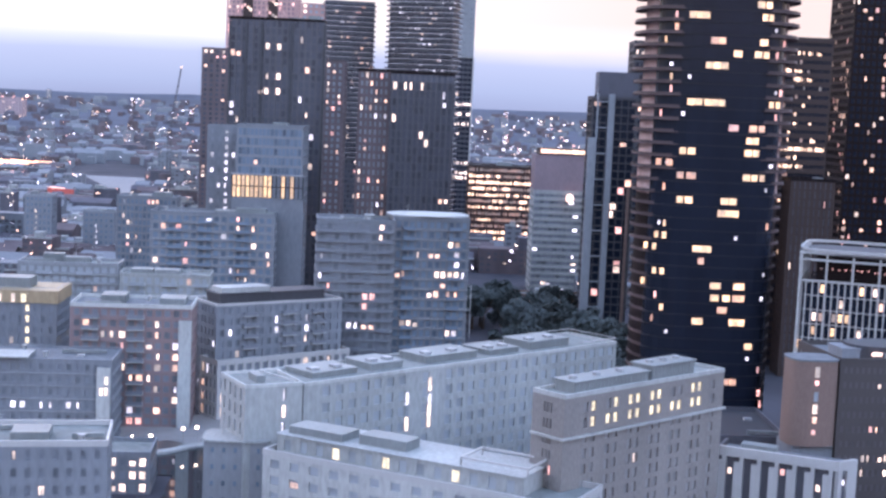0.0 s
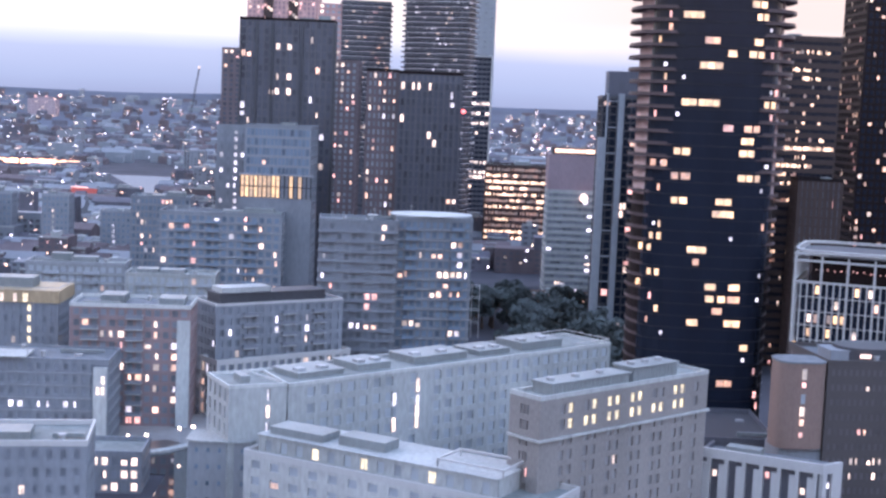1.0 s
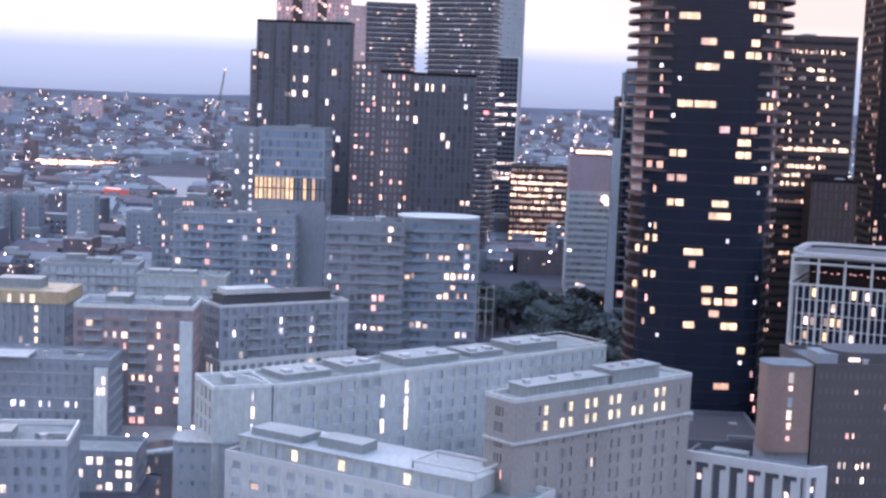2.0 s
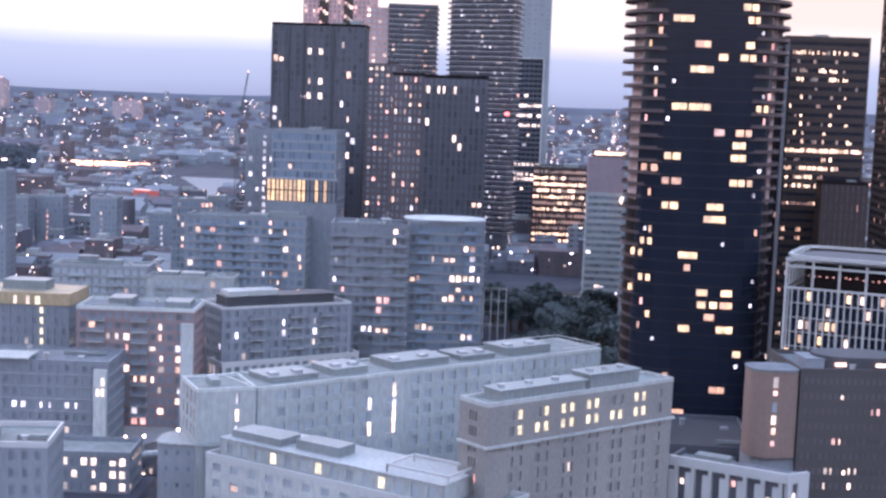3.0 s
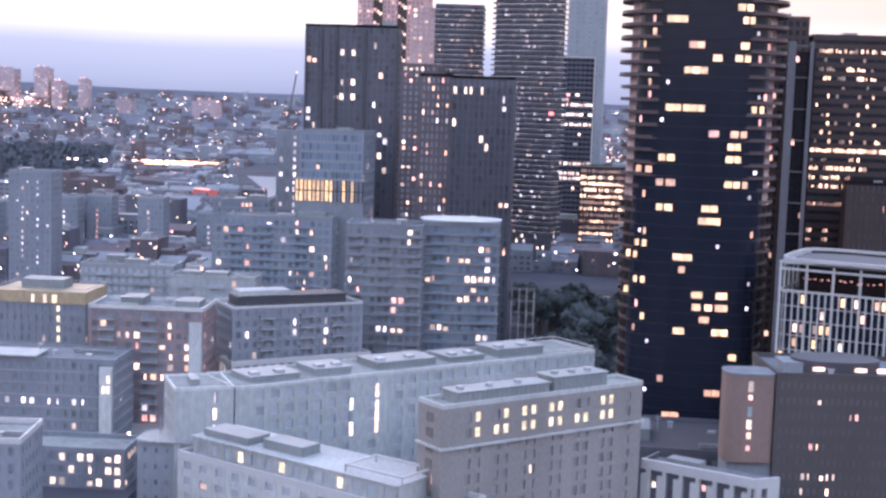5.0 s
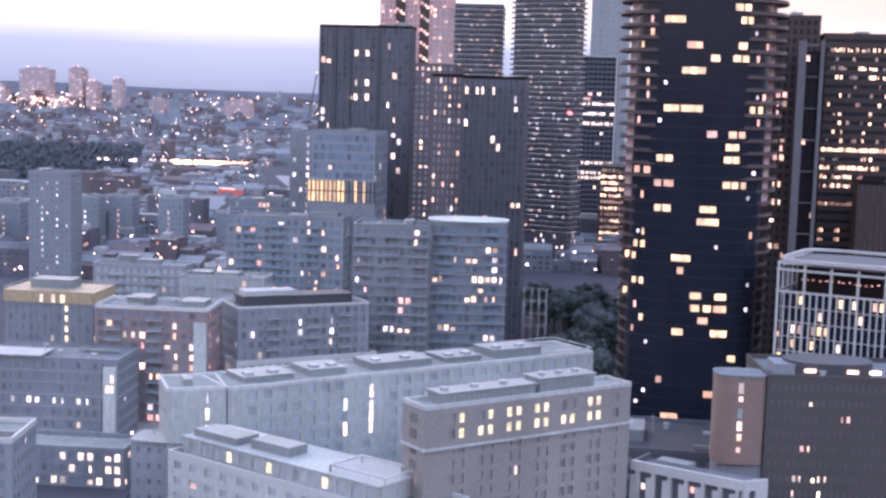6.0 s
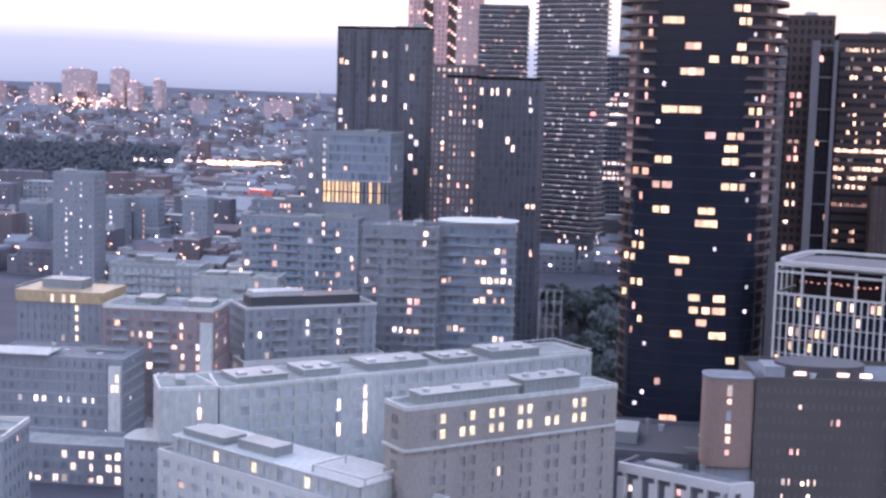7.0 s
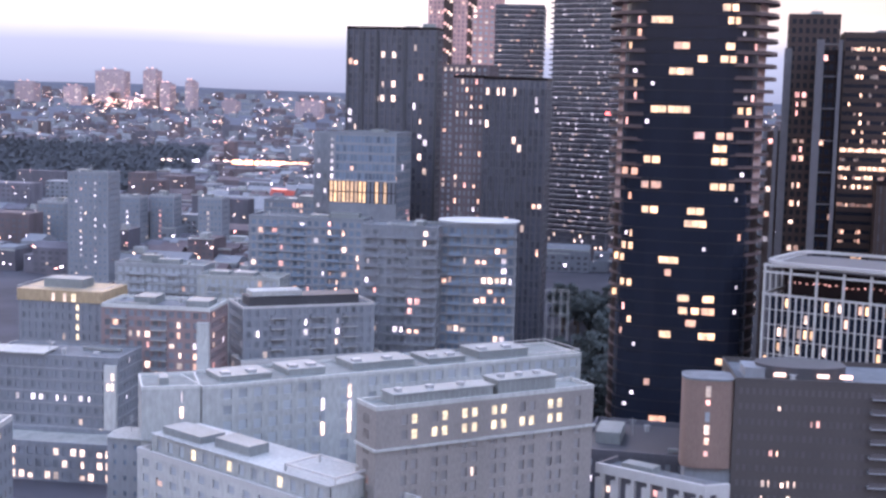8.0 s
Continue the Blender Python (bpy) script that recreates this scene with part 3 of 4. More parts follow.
    if i == 6:
        part("window", me_dark, None, attic).location = c + Vector((0, 0.1, 0))
for px, py, w, d, h in ((3, 4, 12, 6, 1.4), (18, 5, 10, 5, 1.8)):
    s = Shape()
    s.box(px, py, 28.9, px + w, py + d, 28.9 + h)
    part("roof_plant", s, METAL, W)
s = Shape()
for a, b in (((40, 3.4), (53, 3.4)), ((53, 3.4), (53, 12)), ((40, 12), (53, 12)), ((40, 3.4), (40, 12))):
    s.bar((*a, 30.2), (*b, 30.2), 0.18)
    s.bar((*a, 28.9), (*a, 30.2), 0.14)
part("roof_railing", s, WHITE, W)

K = block("annex", "plain dark teal annex under a pale rounded roof slab", "building", -47.4, 263.6, 2, 12.6, 8.4, 23.6, 7, 5, 4, GREY, TEAL_GLASS, fw=0.3, fh=0.3, lit=0.0, plant=0, parapet=0, clutter=3)
s = Shape()
s.prism(oval(6.3, 4.2, 6.9, 4.9, 5, 36), 23.6, 24.0)
part("roof_slab", s, CONCRETE, K, "pale rounded roof slab")

# ---- brown corner block, fin-fronted block, lattice block ----
R = block("brick_block", "brown brick block with a dark flank and a rounded stair tower", "building", 81.7, 275.8, 8, 42, 22, 43.6, 14, 32, 8, TAUPE, TAUPE_GLASS, fw=0.5, fh=0.42, lit=0.012, tone="rose", plant=0, roof=DARK_ROOF, edge=TAUPE, seed=4, clutter=5, deep=0.06, single=40,
          rows=["." * 32, "......m..........", "." * 11 + "rr..", "." * 32, ".....rw.........", "." * 32, "....mm.mmm......", "....m...m.......", "..........", "....ww.w..", "......."])
R.location.z = -1.1
s = Shape()
stair_ring = oval(-4.8, 3.6, 5.2, 4.2, 3.4, 36)
s.prism(stair_ring, 26.0, 43.8)
stair = part("stair_tower", s, BROWN, R, "rounded brown brick stair tower")
s = Shape()
s.prism(oval(-4.8, 3.6, 5.35, 4.35, 3.4, 36), 43.8, 44.2)
part("coping", s, DARK_ROOF, stair)
me_st = {k: pane_mesh("window", hw, hh, m) for k, hw, hh, m in (("m", 0.5, 1.1, CREAM), ("w", 0.45, 0.65, WARM), ("r", 0.4, 0.5, ROSE), ("d", 0.45, 1.0, HAZE_PANE), ("t", 0.5, 0.95, CREAM))}
for z, k in ((41.6, "m"), (39.4, "r"), (36.5, "d"), (33.9, "t"), (31.6, "w"), (29.0, "r")):
    ob = part("window", me_st[k], None, stair)
    ob.location = (-5.2, -0.66, z)
s = Shape()
s.box(-9, 1.0, 0, 0, 9, 26.0)
part("podium", s, SLATE, R)
s = Shape()
s.prism(oval(14, 9, 9, 6, 2.4, 36), 43.6, 46.4)
part("roof_pavilion", s, CHAR, R, "rounded dark metal roof pavilion")
s = Shape()
s.box(2.5, 5, 43.6, 6.5, 12, 45.6)
s.box(2.3, 4.8, 45.6, 6.7, 12.2, 45.8)
part("roof_plant", s, SLATE, R)
deck, guard = Shape(), Shape()
deck.box(0, -1.6, -0.2, 14, -0.01, 0.12)
guard.box(0, -1.6, 0.12, 14, -1.54, 1.0)
deck, guard = deck.mesh("balcony", GREY), guard.mesh("balustrade", TAUPE_GLASS)
for k in range(11):
    ob = part("balcony", deck, None, R)
    ob.location = (26.5, 0, 41.6 - k * 2.95)
    part("balustrade", guard, None, ob)
LAMP = lamp_mat("roof_lamp", (1.0, 0.7, 0.5), 1.1, 0.5, False)
for px in (9.0, 17.5, 22.0):
    s = Shape()
    s.prism(oval(px, 2.4, 1.2, 0.3, 2, 14), 44.7, 45.4)
    part("flood_light", s, LAMP, R, "bright roof floodlight")

B = base("fin_block", 55.5, 268, -25, "white-fronted block with flag-shaped dark slots below a broad band", "building")
s = Shape()
s.box(0.6, 0.9, 0, 23.6, 8, 24.4)
s.box(-0.004, 0.9, 0, 0.6, 8, 25.9)
part("wall", s, DUSKY, B)
s = Shape()
s.box(0, 0, 24.1, 24.0, 0.9, 26.0)
part("fascia", s, WHITE, B)
s = Shape()
s.box(0.6, 0.9, 24.4, 23.6, 8, 24.8)
part("roof", s, DARK_ROOF, B)
s = Shape()
s.box(4, 3.2, 24.8, 11, 6.5, 26.2)
part("roof_plant", s, METAL, B)
fin = Shape()
fin.box(0, 0, 2, 1.85, 0.9, 23.0)
fin.box(1.1, 0, 23.0, 1.85, 0.9, 24.1)
fin = fin.mesh("fin", WHITE)
for k in range(7):
    part("fin", fin, None, B).location.x = k * 3.5 + 0.02
for k, z, m in ((0, 21.0, CREAM), (3, 22.2, ROSE), (5, 20.0, CREAM)):
    ob = part("window", pane_mesh("window", 0.4, 0.6, m), None, B)
    ob.location = (k * 3.5 + 2.6, 0.86, z)
turn = Matrix.Translation((24.0, 0, 0)) @ pose(0, 0, 0, 0, 0, 58)
s = Shape()
s.box(0, 0, 2, 1.2, 0.9, 24.1)
s.box(2.6, 0, 2, 5.4, 0.9, 24.1)
s.box(0, 0, 24.1, 5.4, 0.9, 26.0)
ret = part("return_wall", s, WHITE, B, "short white return wall with one slot")
ret.matrix_local = turn
s = Shape()
s.box(1.2, 0.5, 2, 2.6, 0.86, 24.1)
part("slot", s, DUSKY, ret)
part("window", pane_mesh("window", 0.35, 0.5, COOL), None, ret).location = (1.9, 0.4, 21.6)

C = base("lattice_block", 86.5, 330, -20, "office block wrapped in a white lattice with a curved roof rim", "office")
s = Shape()
s.box(1.2, 1.2, 0, 44, 30, 52.5)
part("glass_body", s, BLUE_GLASS, C)
s = Shape()
s.box(4, 4, 52.5, 42, 28, 59.5)
part("top_storey", s, DARK, C)
s = Shape()
out_ring, in_ring = oval(22.5, 15, 23.0, 15.8, 6, 48), oval(22.5, 15, 22.3, 15.1, 6, 48)
for k in range(48):
    (ax, ay), (bx, by), (cx, cy), (dx, dy) = out_ring[k], out_ring[(k + 1) % 48], in_ring[(k + 1) % 48], in_ring[k]
    s.quad((ax, ay, 60.4), (bx, by, 60.4), (bx, by, 61.1), (ax, ay, 61.1))
    s.quad((ax, ay, 61.1), (bx, by, 61.1), (cx, cy, 61.1), (dx, dy, 61.1))
    s.quad((dx, dy, 61.1), (cx, cy, 61.1), (cx, cy, 60.4), (dx, dy, 60.4))
    s.quad((dx, dy, 60.4), (cx, cy, 60.4), (bx, by, 60.4), (ax, ay, 60.4))
part("roof_rim", s, WHITE, C, "curved white roof rim")
s = Shape()
s.prism(oval(22.5, 15, 22.28, 15.08, 6, 48), 59.5, 59.9)
part("roof", s, CHAR, C)
colm = Shape()
colm.box(-0.25, -0.3, 20, 0.25, 0.3, 60.4)
colm = colm.mesh("column", WHITE)
mull = Shape()
mull.box(-0.16, -0.2, 20, 0.16, 0.2, 53.0)
mull = mull.mesh("mullion", WHITE)
for k in range(7):
    for wall_side in (0, 1):
        ob = part("column", colm, None, C)
        ob.location = (0.4 + k * 6.2, 0.4, 0) if wall_side == 0 else (0.4, 0.4 + (k + 1) * 4.2, 0)
for k in range(27):
    if k % 4:
        ob = part("mullion", mull, None, C)
        ob.location = (0.4 + k * 1.55, 0.4, 0)
beam = Shape()
beam.box(0, 0.1, -0.25, 44, 0.6, 0.25)
beam.box(0.1, 0.6, -0.25, 0.6, 30, 0.25)
beam = beam.mesh("beam", WHITE)
for z in (53.2, 58.4, 60.0):
    ob = part("beam", beam, None, C)
    ob.location.z = z
thin = Shape()
thin.box(0, 0.3, -0.1, 44, 0.5, 0.1)
thin = thin.mesh("transom", WHITE)
rnd = random.Random(12)
panes_c = {m.name: pane_mesh("window", 0.42, 1.0, m) for m in (LAMPLIT, WARM, CREAM)}
for f in range(9):
    ob = part("transom", thin, None, C)
    ob.location.z = 49.6 - f * 3.5
    for k in range(26):
        if rnd.random() < 0.24:
            ob = part("window", panes_c[rnd.choice((LAMPLIT, WARM, LAMPLIT, CREAM)).name], None, C)
            ob.location = (1.2 + k * 1.55, 1.15, 51.3 - f * 3.5)
dot = Shape()
dot.box(-0.2, -0.1, -0.13, 0.2, 0.1, 0.13)
dot = dot.mesh("lamp", ROSE)
for k in range(26):
    ob = part("lamp", dot, None, C)
    ob.location = (5 + k * 1.4 + rnd.uniform(-0.4, 0.4), 3.9, 56.0 + rnd.uniform(-0.3, 0.3))

# ---- tall towers behind ----
A = block("residential_tower", "dark slab tower with scattered lit windows", "tower", -91.8, 579, 0, 40.2, 12, 125, 40, 16, 9, DUSKY, SMOKE_GLASS, fw=0.66, fh=0.8, lit=0.05, tone="mixed", plant=2, seed=1, edge=DARK,
          rows=["." * 16, "." * 16, "............m...", "......m.m.......", "ww..............", "." * 16, ".............w..", "......m.m.......", "." * 16, ".....mm.m.......", "............c...", "c...............", "c............m..", ".m..............", "...........m.c..", "...........w..c.", "...........w....", "...........w.m..", "...........w....", "...........w..m.", "...........w...."])
ribs = Shape()
ribs.box(-0.5, -0.7, 0, 0.5, -0.02, 124)
ribs = ribs.mesh("rib", CHAR)
for px in (0.6, 7.3, 14.0, 26.5, 40.4):
    part("rib", ribs, None, A).location.x = px
A2 = block("residential_tower", "brown tower with a brightly lit top storey", "tower", -92, 690, 0, 42, 28, 112, 36, 14, 9, DULL_BROWN, fw=0.5, fh=0.6, lit=0.16, tone="rose", rows=["......mmmmmm.."], plant=0, seed=2)
block("residential_tower", "slim brown tower with a lit crown", "tower", -165, 947, 0, 30, 24, 125, 38, 7, 6, DULL_BROWN, SMOKE_GLASS, fw=0.5, fh=0.6, lit=0.12, tone="warm", rows=["mm.m..."], plant=0, seed=4)
AS = block("glass_block", "blue glazed block with a tall lit lobby storey", "office", -79.3, 523, 0, 25.5, 24, 81, 22, 16, 10, SLATE, TEAL_GLASS, fw=0.86, fh=0.7, lit=0.05, plant=1, tone="mixed", seed=7)
s = Shape()
s.box(-1.2, -2.2, 0, 26.5, -0.02, 54.2)
part("podium", s, SLATE, AS)
s = Shape()
for k in range(17):
    s.box(-1.28 + k * 1.7, -2.6, 54.2, -0.82 + k * 1.7, -2.0, 62.6)
s.box(-1.2, -2.45, 58.2, 26.4, -2.2, 58.6)
part("lobby_frame", s, CHAR, AS)
LOBBY = lamp_mat("lobby_light", (1.0, 0.62, 0.24), 0.6, 0.6)
me_l = pane_mesh("window", 0.68, 4.1, LOBBY)
me_d = pane_mesh("window", 0.68, 4.1, GLASS)
for k in range(16):
    ob = part("window", me_l if k < 9 or k in (11, 13) else me_d, None, AS)
    ob.location = (-0.2 + k * 1.7, -2.1, 58.4)
s = Shape()
s.box(-1.4, -2.6, 62.6, 26.7, -0.02, 63.2)
part("lobby_roof", s, GREY, AS)
block("stair_block", "narrow grey stair tower with a column of lit windows", "building", -93.5, 541, 0, 12.5, 14, 80, 26, 4, 4, SLATE, fw=0.4, fh=0.55, lit=0.1,
      rows=["..c."] * 3 + ["c.cc"] + ["..c.", "c.c.", "..c.", ".cc."] * 2, tone="cool", plant=0)
E0 = block("office_tower", "tall pink-lit office tower", "tower", -156.5, 997, 0, 50, 40, 190, 56, 16, 14, SUNSET_PINK, MAUVE, fw=0.5, fh=0.6, lit=0.2, tone="rose", plant=0)
for px in (12.0, 30.0):
    s = Shape()
    s.box(px, -0.8, 0, px + 7.0, -0.02, 188)
    part("dark_bay", s, UMBER, E0, "dark glazed bay between the sunset-tinted piers")
for k in range(60):
    part("window", pane_mesh("window", 0.9, 1.0, (ROSE, CREAM, WARM)[k % 3]), None, E0).location = ((13.2, 15.6, 17.6, 31.4, 33.8, 35.8)[(k * 5) % 6], -0.84, 92 + (k * 7 % 60) * 1.6)
E = block("residential_tower", "striped tower of thin balconies with a pale flank", "tower", -70, 808, 8, 29, 26, 150, 51, 16, 9, DUSKY, SMOKE_GLASS, fw=0.75, fh=0.6, lit=0.10, tone="mixed", plant=1, parapet=1.5)
slabs(E, 29, 26, 60, 150, 2.95, 1.0, EDGE, 0.9, (1, 1, 1, 0))
s, found = Shape(), []
facade(s, found, (-13.5, 0.5, 0), (1, 0, 0), (0, -1, 0), 13.4, 60, 149, 4, 27, 0.5, 0.5, 0.3)
s.box(-13.5, 1.0, 0, -0.1, 24, 149)
# The flank's pink is sunset light held in its colour.
fl = part("flank", s, SUNSET_PINK, E, "stone flank with pink sunset light in its colour")
me_w, me_g = pane_mesh("window", 0.85, 0.8, CREAM), pane_mesh("window", 0.85, 0.8, HAZE_PANE)
rnd = random.Random(5)
for i, j, c, a, o, hw, hh in found:
    part("window", me_w if rnd.random() < 0.16 else me_g, None, fl).location = c
D = block("residential_tower", "tall tower with thin white balcony edges at every storey", "tower", -31.5, 785, -20, 38, 12, 190, 65, 22, 5, DUSKY, SMOKE_GLASS, fw=0.72, fh=0.62, lit=0.13, tone="cool", plant=1)
slabs(D, 38, 12, 22, 190, 2.92, 1.4, EDGE, 0.9)
D2 = block("office_tower", "plain grey slab tower", "tower", -4, 1043, 0, 28.5, 30, 215, 60, 6, 8, GREY, fw=0.3, fh=0.3, lit=0.004, plant=0)
wing = block("office_tower", "dark office tower edged with a pale frame", "tower", -4, 929, 0, 25.6, 26, 126, 38, 8, 8, DUSKY, BLUE_GLASS, fw=0.8, fh=0.5, lit=0.03, tone="strip", plant=0,
             rows=["." * 8] * 7 + ["..r.m...", ".mr.....", "tttttttt", "........", "tttttt.t", "........", "tttttttt", "........", ".....m..", "........", "....c...", "........", "........", "........", "tttttttt", "........", "tttttttt", "tttttttt"])
s = Shape()
s.bar((25.4, -0.4, 20), (25.4, -0.4, 126), 0.45)
s.bar((0, -0.4, 126.4), (25.6, -0.4, 126.4), 0.4)
part("edge_frame", s, WHITE, wing)
MID = block("residential_tower", "dark tower with tall vertical fins", "tower", -21.5, 533, 3, 25, 22, 104, 33, 11, 8, DUSKY, SMOKE_GLASS, fw=0.6, fh=0.86, lit=0.05, tone="mixed", plant=1, edge=DARK,
            rows=["...........", "m.mm.m.....", ".........c.", ".........c.", "...........", "m..........", "...........", ".....m.....", "......m...."], seed=9)
fin = Shape()
fin.box(-0.22, -0.8, 0, 0.22, -0.02, 101)
fin = fin.mesh("fin", DUSKY)
for k in range(12):
    part("fin", fin, None, MID).location.x = 0.3 + k * 2.22
block("residential_tower", "grey-brown stone wing with clusters of warm windows", "tower", -34.4, 537, 0, 12.6, 20, 104.5, 33, 6, 7, DULL_BROWN, fw=0.45, fh=0.6, lit=0.2, tone="mixed", plant=0, edge=DARK)
O = block("office_block", "office block with rows of bright orange-lit storeys", "office", 18.5, 830, 0, 39, 30, 57, 15, 18, 12, UMBER, BLUE_GLASS, fw=0.92, fh=0.45, lit=0.1, tone="strip", plant=1,
          rows=["d" * 18, "ssssdsddsddddddddd", "ssssssssssssssssss", "dsssssssddssdddddd", "ssssssssssssdssdss", "dddddddsssdddddssd", "sssssdssssdsssdsss", "d" * 18, "dddssssddddddddddd",
                "d" * 18, "ssssssssssssdsssss", "ssdssssssssddsssdd", "d" * 18])
V = block("office_block", "pale striped office slab under a windowless brown crown", "office", 48, 686, 0, 26, 26, 51.5, 15, 10, 9, CONCRETE, GLASS, fw=0.94, fh=0.42, lit=0.04, tone="cool", rows=["..........", ".......c..", "..........", "........c.", "..........", "........c.", "..........", "..........", "c.........", "........c.", "........m.", "........c."], plant=0, bands=PALE)
s = Shape()
s.box(0, 0.1, 52.3, 26, 25, 69.5)
s.box(-0.3, -0.2, 69.5, 26.3, 25.3, 70.1)
crown = part("crown", s, MAUVE, V, "windowless brown-grey crown")
for k in range(7):
    part("window", pane_mesh("window", 1.5, 0.9, STRIP), None, crown).location = (4.4 + k * 3.2, 3.0, 72.0)
s = Shape()
s.box(2, 3.1, 70.1, 26, 20, 73.6)
part("lantern", s, UMBER, crown, "lit rooftop lantern")
H = block("framed_tower", "slim tower between tall grey concrete blades", "tower", 60.5, 560, 0, 18.5, 18, 98, 30, 6, 6, CHAR, BLUE_GLASS, fw=0.85, fh=0.8, lit=0.06, plant=0, tone="warm")
blade = Shape()
blade.box(-1.7, -2.0, 0, 1.7, -0.02, 82)
part("blade", blade, PALE_COLUMN, H).location.x = 0.6
blade = Shape()
blade.box(-0.35, -1.6, 82, 0.35, -0.02, 100)
part("post", blade, PALE_COLUMN, H).location.x = 2.2
blade = Shape()
blade.box(-1.2, -2.0, 0, 1.2, -0.02, 100)
part("blade", blade, PALE_COLUMN, H).location.x = 7.8
blade = Shape()
blade.box(-0.6, -1.2, 0, 0.6, -0.02, 62)
part("blade", blade, BROWN, H, "brown corner column").location.x = 16.6
rung = Shape()
rung.box(2.3, -1.4, -0.25, 6.6, -0.5, 0.25)
rung = rung.mesh("rung", PALE_COLUMN)
for k in range(9):
    part("rung", rung, None, H).location.z = 12 + k * 10.6
s = Shape()
s.box(2.4, 0.5, 98.05, 18.5, 14, 109)
part("plant_room", s, SMOKE_GLASS, H, "dark plant room on the roof")
F = block("residential_tower", "dark tower with grey concrete edge blades", "tower", 93, 504, 0, 17.5, 22, 128, 40, 7, 8, UMBER, NAVY, fw=0.6, fh=0.6, lit=0.05, tone="warm", plant=1, seed=3, clutter=3,
          rows=["." * 7] * 8 + [".rr....", ".rw....", ".r.....", ".......", ".......", ".ww....", "..r....", ".rw....", ".......", ".......", ".mw....", ".......", ".wm....", ".......", ".m.....", ".......", ".......", ".mw...."])
blade = Shape()
blade.box(-1.3, -1.2, 0, 1.3, -0.02, 117)
part("column", blade, COLUMN, F).location.x = 0.2
s = Shape()
s.box(-6.5, 1, 0, -1.12, 18, 88)
low = part("wing", s, UMBER, F, "lower dark wing between grey columns")
for px in (-6.2, -2.6):
    s = Shape()
    s.box(px - 0.7, -0.4, 0, px + 0.7, 0.99, 90)
    part("column", s, COLUMN, low)
for z, m in ((84, ROSE), (76, WARM), (67, CREAM), (58, WARM), (49, COOL)):
    part("window", pane_mesh("window", 0.8, 0.9, m), None, low).location = (-4.4, 0.96, z)
F2 = block("framed_tower", "dark shaft between two grey concrete columns", "tower", 103.5, 490, 0, 8.0, 12, 115, 36, 3, 4, DARK, BLUE_GLASS, fw=0.7, fh=0.6, lit=0.05, tone="warm", plant=0)
blade = Shape()
blade.box(-1.0, -1.6, 0, 1.0, -0.02, 119.5)
blade = blade.mesh("column", COLUMN)
for px, wide in ((0.0, 1.25), (6.6, 0.6)):
    ob = part("column", blade, None, F2)
    ob.location.x, ob.scale.x = px, wide
rung = Shape()
rung.box(1.2, -1.2, -0.2, 6.0, -0.6, 0.2)
rung = rung.mesh("rung", COLUMN)
for k in range(11):
    part("rung", rung, None, F2).location.z = 9 + k * 10.9
G = block("office_tower", "broad office tower with bands of lit storeys", "tower", 112, 505, 0, 30, 34, 122, 38, 30, 16, UMBER, BLUE_GLASS, fw=0.86, fh=0.42, lit=0.1, tone="warm", plant=1, roof=ROOF,
          rows=["." * 30, "..dssss.ss.s.sdd.s.s.ss.ss....", "....d.....d.......d...........", "..dd.ddd....sss.sss..d........", "....sss..ddd....ssss.ss.......", "...........d........d.....d...", "......s..d.......d....s.......",
                "..s.........dd......s.........", "....d.s..........s............", "......s..d....d..s.....s......", "....s..s.......s..............", "..d....s...dd..s....d...ss....", "sssssssssssssssssssssssssdssss", "dd...dd........ss.s...........",
                "ssss..dsssssssssss.sds........", "dss..dssdsss..dd..............", "d.s.dsdsdsss.ss...............", "." * 30, "dddsddddddddds................", "." * 30, "." * 30, ".ww....ww.....................", ".ww....ww............ss.......", "." * 30,
                "......ssss....s..........ww...", "...dd...dd........d.....dd...."])
block("service_tower", "brown-grey windowless service tower with vertical ribs", "tower", 124, 484, 0, 16, 12, 71, 22, 8, 6, UMBER, SMOKE_GLASS, fw=0.25, fh=0.8, lit=0.02, plant=1, tone="warm", edge=DARK)
X = block("residential_tower", "black tower with scattered warm windows", "tower", 167, 565, 0, 46, 34, 175, 56, 18, 12, DARK, BLUE_GLASS, fw=0.6, fh=0.6, lit=0.13, tone="warm", plant=0)

# ---- middle field on the river side ----
M = block("brick_block", "dark red brick block with many lit windows", "apartments", -101.5, 368, 5, 33, 18, 33.2, 11, 13, 7, RED, roof=DARK_ROOF, balconies=(2, 7), clutter=5, fw=0.66, fh=0.6, lit=0.1, rows=["." * 13, ".w.......m...", "...mmm...w...", ".....r..m..c.", ".........m.w.", ".....m...m.w.", "...c..wwm....", "...mm....m.c.", "...........mm", "......c..w...", "......rr....."], tone="mixed", plant=2, edge=PALE, seed=6)
s = Shape()
s.box(29.5, -1.6, 0, 33.0, -0.02, 30)
part("stair_shaft", s, CONCRETE, M)
Q = block("apartment_block", "flat-roofed blue-grey block with a white roof edge", "apartments", -64.3, 386, 35, 42, 18, 32, 10, 16, 7, SLATE, roof=DARK_ROOF, fw=0.5, fh=0.6, lit=0.11, tone="cool", plant=0, balconies=(4, 9, 13), clutter=4, rows=["." * 16, ".......c...c....", ".c.....c...c....", "...........m....", "..m............."], edge=WHITE, seed=3, parapet=0.6)
s = Shape()
s.box(3, 4, 32, 38, 13, 34.6)
s.box(2.7, 3.7, 34.6, 38.3, 13.3, 34.9)
hut = part("penthouse", s, CHAR, Q, "long dark roof storey with a pale rim")
s = Shape()
s.box(4, 5, 34.9, 20, 12, 36.4)
part("roof_plant", s, PALE, hut)
